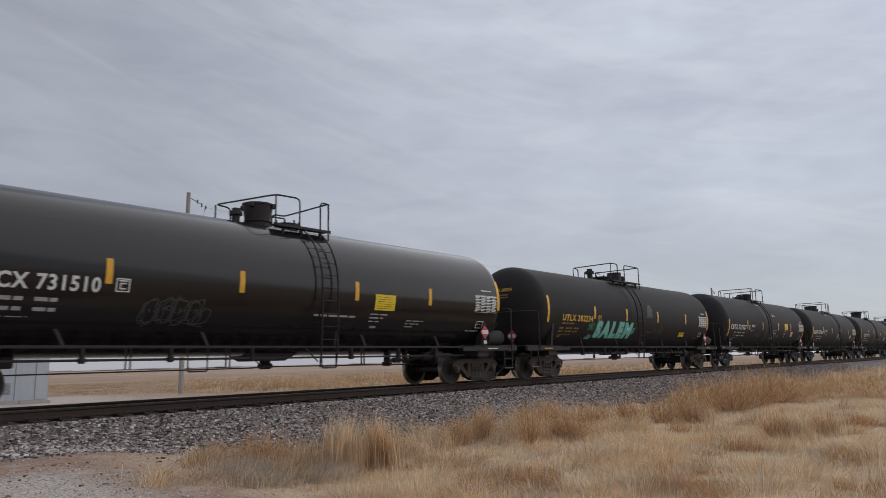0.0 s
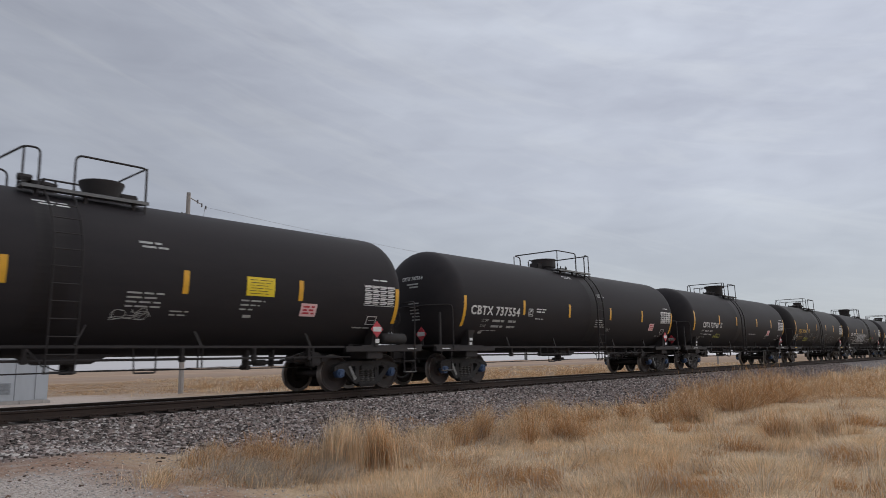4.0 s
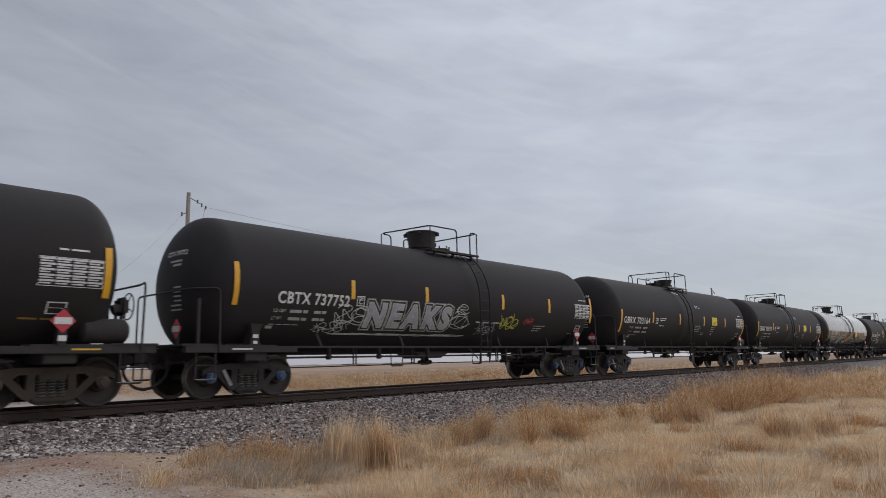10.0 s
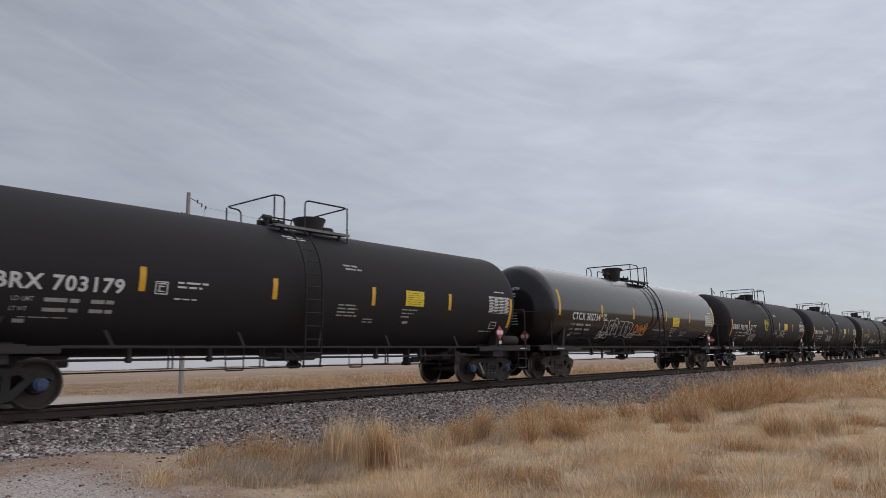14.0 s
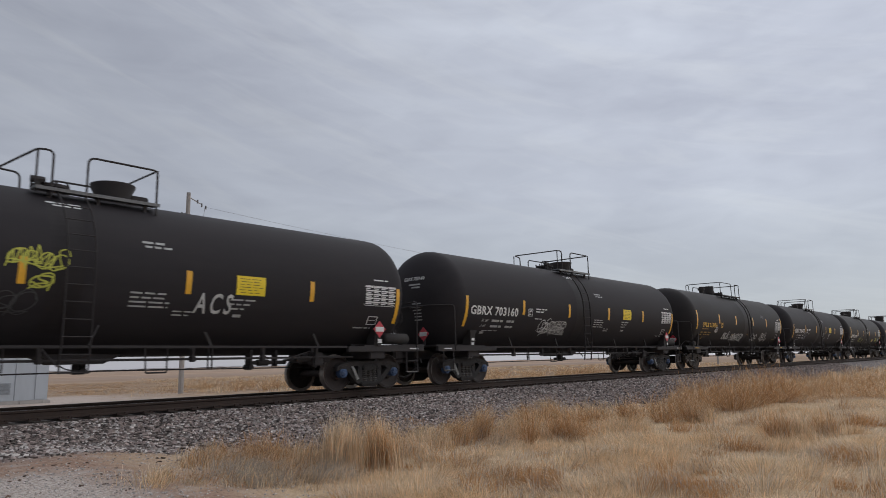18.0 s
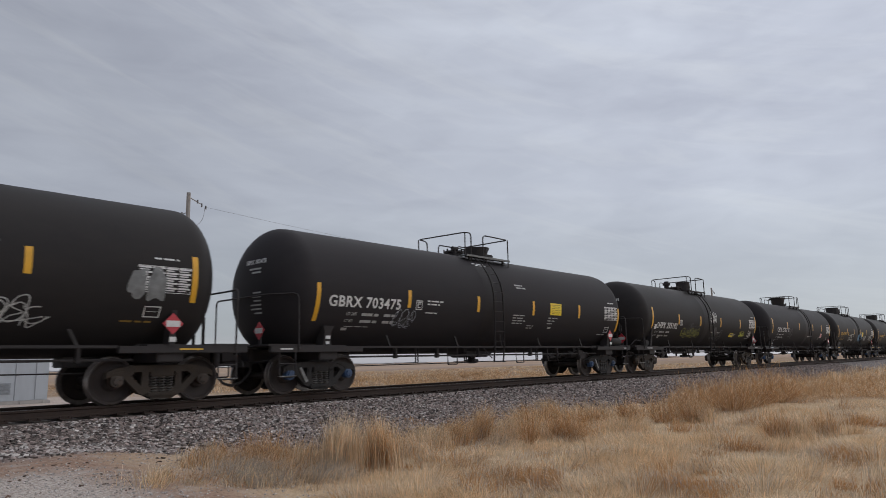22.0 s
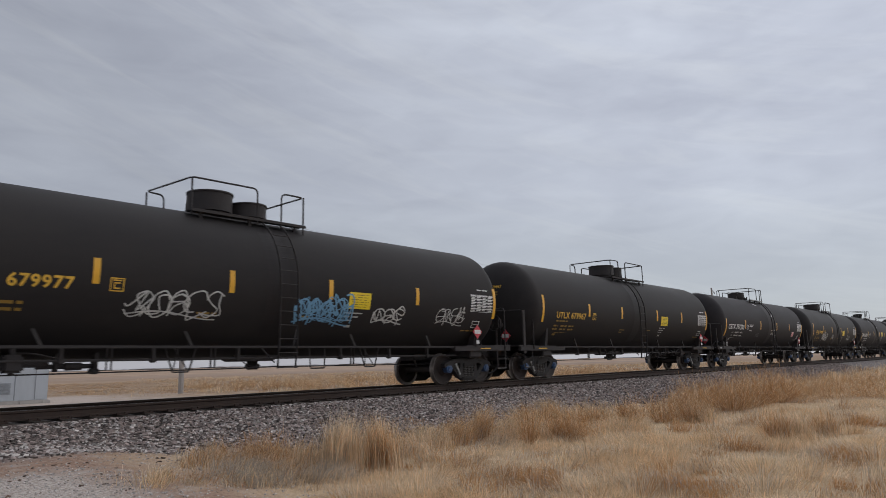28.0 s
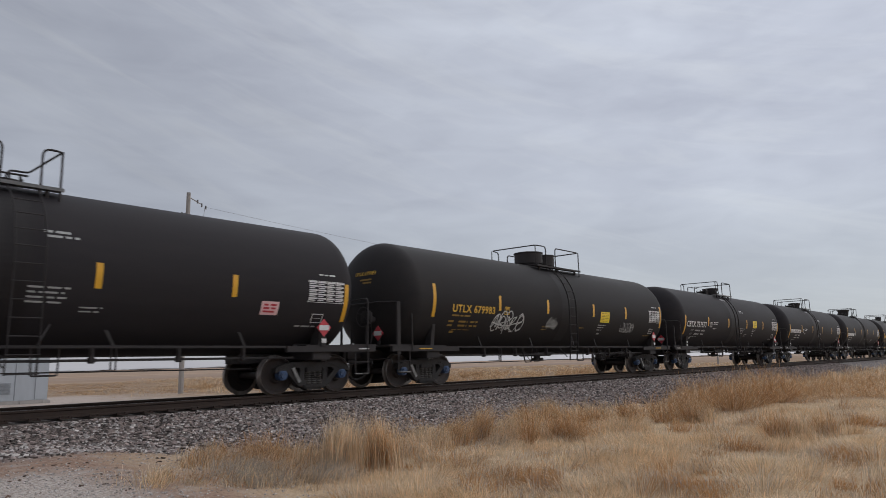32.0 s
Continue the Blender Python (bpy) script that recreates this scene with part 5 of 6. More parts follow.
    dict(mark="UTLX 679983", ink="yellow", top="backtwin", panel=2.25, brake=-1, bars=(-7.40, -4.30, -1.51, 1.69, 4.36, 7.71), text_v=-0.50, text_w=2.04, label="black tank car with yellow lettering and white tag", graffiti=[("line", -4.6, -1.0, 1.6, 0.5, 5, W, 0.06), ("line", -1.5, -0.85, 0.6, 0.3, 3, W, 0.03), ("line", 4.0, -0.9, 1.1, 0.35, 4, W, 0.03)]),
    dict(mark="CBTX 737577", ink="white", top="valves", panel=2.6, label="black tank car far down the train with white stencils"),
    dict(mark="", ink="white", top="valves", label="black tank car far down the train"),
    dict(mark="", ink="white", top="dome", label="black tank car far down the train"),
    dict(mark="", ink="yellow", top="drum", label="black tank car far down the train"),
    dict(mark="", ink="white", top="valves", label="black tank car far down the train"),
    dict(mark="", ink="white", top="dome", label="black tank car far down the train"),
]
# couplings along the track when the travel below stands at zero
COUPLINGS = [-193.2, -175.08, -156.9, -138.77, -120.85, -102.77, -85.5, -67.85, -49.90, -31.95, -14.0, 3.85, 21.85, 39.35, 57.55, 75.35, 93.98, 112.08, 130.15, 148.35, 166.8, 184.8, 202.8, 220.8, 238.8, 256.8, 274.8]
# metres travelled, second by second
TRAVEL = [-193.61, -183.37, -173.14, -162.95, -152.75, -142.55, -132.38, -122.13, -111.95, -101.95, -91.92, -81.80, -71.75, -61.52, -51.25, -41.0, -30.71, -20.46, -10.22, 0.0, 10.22, 20.51, 30.9, 41.36, 51.88, 62.4, 72.95, 83.47, 93.92, 104.38, 114.92, 125.51, 136.11]
TRAIN = []
for i, spec in enumerate(CARS):
    a, b = COUPLINGS[i], COUPLINGS[i + 1]
    k = (b - a) / 18.05
    spec.setdefault("bars", tuple(x * k for x in STD))
    car = tank_car(spec, b - a, random.Random(100 + i))
    TRAIN.append((car, (a + b) / 2))


# ---- the ground, the track bed and what stands on it ----
def ease(a, b, v):
    t = min(1.0, max(0.0, (v - a) / (b - a)))
    return t * t * (3 - 2 * t)


def lift(x, y):
    """Height of the ground over the place."""
    d = abs(y - TRACK_Y)
    bed = 0.692
    z = bed if d < 1.5 else bed * max(0.0, 1 - (d - 1.5) / 2.9) ** 1.1
    # the bare approach on the near verge comes up to the line
    q = min(1.0, max(0.0, (d - 1.6) / 1.4))
    ramp = 0.40 * ease(7.6, 3.4, x) * ease(3.0, 11.0, y) if y < TRACK_Y else 0.0
    z = max(z, ramp)
    z += q * (0.09 * noise.noise((x * 0.21, y * 0.21, 3.1)) + 0.035 * noise.noise((x * 0.9, y * 0.9, 7.7)))
    return z


def ground_material():
    m = bpy.data.materials.new("prairie_ground")
    m.use_nodes = True
    nt = m.node_tree
    n, ln = nt.nodes.new, nt.links.new
    b = nt.nodes["Principled BSDF"]
    b.inputs["Roughness"].default_value = 0.95
    b.inputs["Specular IOR Level"].default_value = 0.15
    g = n("ShaderNodeNewGeometry")
    sep = n("ShaderNodeSeparateXYZ")
    ln(g.outputs["Position"], sep.inputs[0])

    def noise_tex(scale, detail=5, stretch=None, rough=0.6):
        t = n("ShaderNodeTexNoise")
        t.inputs["Scale"].default_value, t.inputs["Detail"].default_value, t.inputs["Roughness"].default_value = scale, detail, rough
        if stretch:
            mp = n("ShaderNodeMapping")
            mp.inputs["Scale"].default_value = stretch
            ln(g.outputs["Position"], mp.inputs[0])
            ln(mp.outputs[0], t.inputs[0])
        else:
            ln(g.outputs["Position"], t.inputs[0])
        return t.outputs[0]

    def rng(src, a, c, d=0.0, e=1.0):
        r = n("ShaderNodeMapRange")
        r.inputs[1].default_value, r.inputs[2].default_value, r.inputs[3].default_value, r.inputs[4].default_value = a, c, d, e
        ln(src, r.inputs[0])
        return r.outputs[0]

    def math_(op, a, c):
        q = n("ShaderNodeMath")
        q.operation = op
        for i, v in enumerate((a, c)):
            if isinstance(v, (int, float)):
                q.inputs[i].default_value = v
            else:
                ln(v, q.inputs[i])
        return q.outputs[0]

    def mix(fac, a, c):
        q = n("ShaderNodeMix")
        q.data_type = "RGBA"
        ln(fac, q.inputs[0])
        for i, v in ((6, a), (7, c)):
            if isinstance(v, tuple):
                q.inputs[i].default_value = (*v, 1)
            else:
                ln(v, q.inputs[i])
        return q.outputs[2]
    y, x = sep.outputs[1], sep.outputs[0]
    dist = math_("ABSOLUTE", math_("SUBTRACT", y, TRACK_Y), 0)
    wob = math_("MULTIPLY", noise_tex(0.7), 1.6)
    bed = rng(math_("ADD", dist, wob), 4.2, 5.0, 1.0, 0.0)
    fine = noise_tex(22, 4)
    mid = noise_tex(2.5, 6)
    straw = mix(rng(mid, 0.35, 0.65), (0.47, 0.34, 0.215), (0.62, 0.47, 0.31))
    straw = mix(rng(noise_tex(40, 2), 0.45, 0.7, 0, 0.7), straw, (0.26, 0.185, 0.125))
    dirt = mix(rng(fine, 0.4, 0.62), (0.375, 0.255, 0.190), (0.25, 0.162, 0.117))
    dirt = mix(rng(noise_tex(3.5, 5), 0.5, 0.66, 0, 0.8), dirt, (0.40, 0.34, 0.30))
    # bare earth and pale gravel by the near verge
    bare = math_("MULTIPLY", rng(math_("ADD", x, math_("MULTIPLY", noise_tex(0.8), 2.4)), 6.6, 5.2), rng(y, 30, 20))
    col = mix(bare, straw, dirt)
    road = math_("MULTIPLY", rng(math_("ADD", x, math_("MULTIPLY", noise_tex(1.1), 1.4)), 4.5, 3.7), rng(math_("ADD", y, math_("MULTIPLY", noise_tex(0.9), 1.2)), 10.1, 9.5))
    col = mix(road, col, mix(rng(noise_tex(30, 4), 0.4, 0.62), (0.52, 0.46, 0.415), (0.33, 0.275, 0.24)))
    # dry mottled growth beyond the line
    back = mix(rng(noise_tex(1.0, 6, (1.0, 0.28, 1)), 0.40, 0.60), (0.43, 0.315, 0.215), (0.31, 0.212, 0.135))
    back = mix(rng(noise_tex(4.0, 5, (1.0, 0.3, 1)), 0.5, 0.64, 0, 0.75), back, (0.25, 0.175, 0.125))
    back = mix(rng(noise_tex(0.25, 4, (0.6, 0.5, 1)), 0.50, 0.64, 0, 0.4), back, (0.46, 0.37, 0.305))
    back = mix(rng(noise_tex(1.0, 4, (0.55, 0.06, 1)), 0.46, 0.60, 0, 0.8), back, (0.27, 0.18, 0.118))
    back = mix(rng(noise_tex(3.0, 4, (1.0, 0.09, 1)), 0.42, 0.62, 0, 0.65), back, (0.24, 0.158, 0.098))
    col = mix(rng(y, 17.5, 18.5), col, back)
    # gravel track beyond the line
    lane = math_("MULTIPLY", rng(math_("ABSOLUTE", math_("SUBTRACT", math_("ADD", y, math_("MULTIPLY", noise_tex(0.25), 8)), 37.0), 0), 13.5, 12.0), rng(math_("ADD", x, math_("MULTIPLY", noise_tex(0.2), 12)), 28, 20))
    pale = mix(rng(noise_tex(9, 5), 0.4, 0.6), (0.54, 0.46, 0.41), (0.40, 0.32, 0.27))
    col = mix(lane, col, pale)
    # ploughed strips of the far fields
    strip = noise_tex(0.05, 3, (0.04, 1.0, 1))
    field = mix(rng(strip, 0.42, 0.58), (0.33, 0.225, 0.155), (0.43, 0.312, 0.225))
    field = mix(rng(noise_tex(0.012, 2, (0.05, 1.0, 1)), 0.5, 0.62), field, (0.30, 0.225, 0.18))
    col = mix(rng(y, 75, 110), col, field)
    stone = mix(rng(fine, 0.38, 0.62), (0.115, 0.098, 0.090), (0.28, 0.245, 0.230))
    stone = mix(rng(noise_tex(70, 2), 0.55, 0.68), stone, (0.42, 0.40, 0.38))
    col = mix(bed, col, stone)
    ln(col, b.inputs["Base Color"])
    bp = n("ShaderNodeBump")
    bp.inputs["Strength"].default_value, bp.inputs["Distance"].default_value = 0.7, 0.04
    ln(math_("ADD", fine, math_("MULTIPLY", mid, 0.8)), bp.inputs["Height"])
    ln(bp.outputs[0], b.inputs["Normal"])
    return m


def grid_axis(lo, hi, fine_lo, fine_hi, step):
    v = list(np.arange(fine_lo, fine_hi + 1e-6, step))
    d, p = step, fine_hi
    while p < hi:
        d *= 1.35
        p += d
        v.append(min(p, hi))
    d, p = step, fine_lo
    while p > lo:
        d *= 1.35
        p -= d
        v.insert(0, max(p, lo))
    return v


def sheet_mesh(name, xs, ys, fn, mat):
    nx, ny = len(xs), len(ys)
    verts = [(x, y, fn(x, y)) for y in ys for x in xs]
    faces = [(j * nx + i, j * nx + i + 1, (j + 1) * nx + i + 1, (j + 1) * nx + i) for j in range(ny - 1) for i in range(nx - 1)]
    me = bpy.data.meshes.new(name)
    me.from_pydata(verts, [], faces)
    me.materials.append(mat)
    me.shade_smooth()
    return me


ground = tagged(new("ground", sheet_mesh("ground", grid_axis(-4500, 4500, -4, 60, 0.35), grid_axis(-4500, 4500, 2, 26, 0.3), lift, ground_material())), "flat dry prairie ground with ballast bed and gravel", "ground", kind="structure")

# ---- the track ----
track = tagged(new("railway_track"), "single railway track with rusty rails on timber ties", "railway track", kind="structure")


def rail_mesh():
    bm = bmesh.new()
    prof = [(-0.075, -0.175), (0.075, -0.175), (0.075, -0.165), (0.02, -0.145), (0.010, -0.13), (0.010, -0.055), (0.035, -0.04), (0.037, -0.012), (0.028, 0.0), (-0.028, 0.0), (-0.037, -0.012), (-0.035, -0.04), (-0.010, -0.055), (-0.010, -0.13), (-0.02, -0.145), (-0.075, -0.165)]
    xs = [-120.0, 0.0, 120.0, 500.0]
    rings = [[bm.verts.new((x, y, z)) for y, z in prof] for x in xs]
    n = len(prof)
    for a, b in zip(rings, rings[1:]):
        for k in range(n):
            f = bm.faces.new((a[k], a[(k + 1) % n], b[(k + 1) % n], b[k]))
            if k in (8,):
                f.material_index = 1
    bmesh.ops.recalc_face_normals(bm, faces=bm.faces[:])
    return mesh_of("rail", bm, [RAIL_STEEL, RAIL_HEAD])


RAIL_ME = rail_mesh()
for s in (-1, 1):
    put("rail", RAIL_ME, track, at(0, TRACK_Y + s * 0.755, RAIL_Z))


def tie_mesh():
    bm = bmesh.new()
    box(bm, -0.115, 0.115, -1.30, 1.30, -0.18, 0.0, 0.012)
    return mesh_of("tie", bm, TIE_WOOD)


def plate_mesh():
    bm = bmesh.new()
    box(bm, -0.10, 0.10, -0.17, 0.17, 0.0, 0.018)
    for x in (-0.07, 0.07):
        for y in (-0.10, 0.10):
            box(bm, x - 0.012, x + 0.012, y - 0.02, y + 0.02, 0.018, 0.05)
    return mesh_of("tie_plate", bm, RAIL_STEEL)


TIE, PLATE = tie_mesh(), plate_mesh()
rg = random.Random(5)
for i in range(150):
    x = -8 + i * 0.51
    put("tie", TIE, track, pose(x, TRACK_Y + rg.uniform(-0.05, 0.05), RAIL_Z - 0.195 + rg.uniform(-0.008, 0.008), 0, 0, rg.uniform(-0.8, 0.8)))
    put("tie_plate", PLATE, track, at(x, TRACK_Y - 0.755, RAIL_Z - 0.195))


def far_ties():
    bm = bmesh.new()
    for i in range(330):
        x = -8 + (150 + i) * 0.51
        box(bm, x - 0.115, x + 0.115, TRACK_Y - 1.3, TRACK_Y + 1.3, RAIL_Z - 0.37, RAIL_Z - 0.195)
    return mesh_of("far_ties", bm, TIE_WOOD)


put("far_ties", far_ties(), track)["kind"] = "stuff"


# ---- loose stones and dry grass ----
def rot_rows(n, gen):
    """n random rotation matrices."""
    q = gen.normal(size=(n, 4))
    q /= np.linalg.norm(q, axis=1)[:, None]
    w, x, y, z = q.T
    return np.stack([np.stack([1 - 2 * (y * y + z * z), 2 * (x * y - z * w), 2 * (x * z + y * w)], 1), np.stack([2 * (x * y + z * w), 1 - 2 * (x * x + z * z), 2 * (y * z - x * w)], 1), np.stack([2 * (x * z - y * w), 2 * (y * z + x * w), 1 - 2 * (x * x + y * y)], 1)], 1)


def lift_rows(x, y):
    return np.array([lift(float(a), float(b)) for a, b in zip(x, y)])


def stones(name, x, y, size, gen, mat, label, sink=0.3, category="ballast stones"):
    """Many small broken stones in one mesh: squashed, jittered eight-corner blocks."""
    n = len(x)
    cube = np.array([[a, b, c] for a in (-1, 1) for b in (-1, 1) for c in (-1, 1)], float)
    faces = np.array([[0, 1, 3, 2], [4, 6, 7, 5], [0, 4, 5, 1], [2, 3, 7, 6], [0, 2, 6, 4], [1, 5, 7, 3]])
    v = cube[None] * gen.uniform(0.55, 1.0, (n, 8, 1)) * gen.uniform(0.55, 1.0, (n, 1, 3)) * size[:, None, None] * 0.5
    v = np.einsum("nij,nkj->nki", rot_rows(n, gen), v) * (1.15, 1.0, 0.68)
    z = lift_rows(x, y)
    v += np.stack([x, y, z + size * (0.5 - sink) * 0.5], 1)[:, None]
    f = (faces[None] + (np.arange(n) * 8)[:, None, None]).reshape(-1, 4)
    me = bpy.data.meshes.new(name)
    me.from_pydata(v.reshape(-1, 3).tolist(), [], f.tolist())
    me.materials.append(mat)
    return tagged(new(name, me), label, category, kind="stuff")


gen = np.random.default_rng(3)


def ballast():
    n = 74000
    # density falls with the distance along the line
    x = -3 + 66 * gen.random(n) ** 1.7
    d = 1.32 + 3.2 * gen.random(n) ** 0.9
    keep = gen.random(n) < np.clip((4.5 - d - 0.5 * (x < 6.5)) / 1.0, 0, 1)
    x, d = x[keep], d[keep]
    size = gen.uniform(0.034, 0.088, len(x)) * (1 + x / 90)
    stones("ballast", x, TRACK_Y - d, size, gen, STONE, "grey crushed stone ballast on the embankment slope")
    m = 13000
    x = -3 + 60 * gen.random(m) ** 1.4
    d = 1.4 + 2.4 * gen.random(m)
    stones("pale_ballast", x, TRACK_Y - d, gen.uniform(0.03, 0.078, m), gen, PEBBLE, "pale stones among the grey ballast", 0.0)


def verge_pebbles():
    n = 16000
    x, y = gen.uniform(1.5, 9, n), gen.uniform(5.0, 11.8, n)
    keep = gen.random(n) < np.clip((4.1 - x) / 0.6, 0, 1) * np.clip((9.5 - y) / 0.5, 0, 1) + 0.26 * np.clip((7.0 - x) / 2.0, 0, 1)
    x, y = x[keep], y[keep]
    stones("pebbles", x, y, gen.uniform(0.008, 0.03, len(x)), gen, PEBBLE, "pale gravel on the bare verge", 0.2, "pebbles")


def clods():
    n = 480
    x, y = gen.uniform(2.2, 7.5, n), gen.uniform(7.2, 11.0, n)
    keep = gen.random(n) < np.clip((7.4 - x) / 2.0, 0, 1)
    x, y = x[keep], y[keep]
    stones("clods", x, y, 0.010 + 0.05 * gen.random(len(x)) ** 4, gen, CLOD, "reddish clods and dark stones on the bare verge", 0.5, "clods")


def board():
    bm = bmesh.new()
    box(bm, -0.55, 0.55, -0.05, 0.05, 0.0, 0.035, 0.006)
    ob = tagged(new("board", mesh_of("board", bm, POLE_WOOD)), "weathered grey board lying at the toe of the ballast", "board")
    ob.matrix_basis = pose(5.75, 10.35, lift(5.75, 10.35) + 0.02, 0, 0, -40)


ballast()
verge_pebbles()
clods()
board()


def strip_mesh(name, v, quads, tris, mats, pick):
    """A mesh of quads and triangles from arrays; pick: the material of each."""
    me = bpy.data.meshes.new(name)
    loops = np.concatenate([quads.ravel(), tris.ravel()]).astype(np.int32)
    starts = np.concatenate([np.arange(len(quads)) * 4, len(quads) * 4 + np.arange(len(tris)) * 3]).astype(np.int32)
    me.vertices.add(len(v))
    me.vertices.foreach_set("co", v.astype(np.float32).ravel())
    me.loops.add(len(loops))
    me.loops.foreach_set("vertex_index", loops)
    me.polygons.add(len(starts))
    me.polygons.foreach_set("loop_start", starts)
    me.polygons.foreach_set("material_index", pick.astype(np.int32))
    for m in mats:
        me.materials.append(m)
    me.update(calc_edges=True)
    return me


def blades(name, x, y, height, lean, width, gen, mats, label, droop=0.35, category="dry grass", top=False, shares=None, wind=0.25, push=None, mood=0.0):
    """Grass blades, each a bent tapering strip in two pieces; wind: how far they are all laid over, along a swirling way."""
    n = len(x)
    z = lift_rows(x, y)
    w = gen.uniform(0, 2 * math.pi, n)
    a = np.abs(gen.normal(0, lean, n))
    way = 0.3 + 1.5 * np.sin(x * 1.1 + 1.9 * np.sin(y * 1.3)) + 1.1 * np.sin(y * 1.9 + x * 0.7) + gen.normal(0, 0.4, n)
    gust = wind * (0.4 + gen.random(n))
    bx = np.cos(w) * a + np.cos(way) * gust
    by = np.sin(w) * a + np.sin(way) * gust
    if push is not None:
        bx, by = bx + push[0], by + push[1]
    over = np.minimum(np.hypot(bx, by), 2.5)
    up = 1 / np.sqrt(1 + over * over)
    bx, by = bx * height * up, by * height * up
    face = gen.uniform(0, math.pi, n)
    wx, wy = np.cos(face) * width / 2, np.sin(face) * width / 2
    p0 = np.stack([x, y, z - 0.02], 1)
    p1 = p0 + np.stack([bx * 0.40, by * 0.40, height * up * 0.60 + 0.02], 1)
    p2 = p0 + np.stack([bx * (1 + droop), by * (1 + droop), height * up * (1 - 0.25 * droop * over)], 1)
    s = np.stack([wx, wy, np.zeros(n)], 1)
    v = np.stack([p0 - s, p0 + s, p1 + s * 0.8, p1 - s * 0.8, p2], 1)
    k = (np.arange(n) * 5)[:, None]
    mats = mats if isinstance(mats, (list, tuple)) else [mats]
    # one kind of grass prevails in each patch
    cum = np.cumsum(shares if shares is not None else [1.0] * len(mats))
    field = 0.5 + 0.30 * np.sin(x * 1.3 + 2.1 * np.sin(y * 0.9)) * np.sin(y * 1.7 + 1.3 * np.sin(x * 0.6)) * (0 if top else 1.6) + gen.uniform(-0.5, 0.5, n) * (1 if top else 0.45) + mood
    pick = np.searchsorted(cum, np.clip(field, 0, 0.999))
    me = strip_mesh(name, v.reshape(-1, 3), np.array([[0, 1, 2, 3]]) + k, np.array([[3, 2, 4]]) + k, mats, np.concatenate([pick, pick]))
    return tagged(new(name, me), label, category, kind="" if top else "stuff")


def cover(x, y):
    """How thickly grass grows: none on the bare verge and the ballast."""
    c = np.clip((x - 4.55 + 1.2 * np.sin(y * 1.7) + (9.0 - y) * 0.35) / 2.0, 0, 1)
    toe = 10.6 + 0.5 * np.sin(x * 0.8) + 0.35 * np.sin(x * 2.3 + 1)
    return c * np.clip((toe - y) / 0.8, 0, 1)


ALL_STRAW = [STRAW, STRAW_PALE, STRAW_GREY, STRAW_RED]


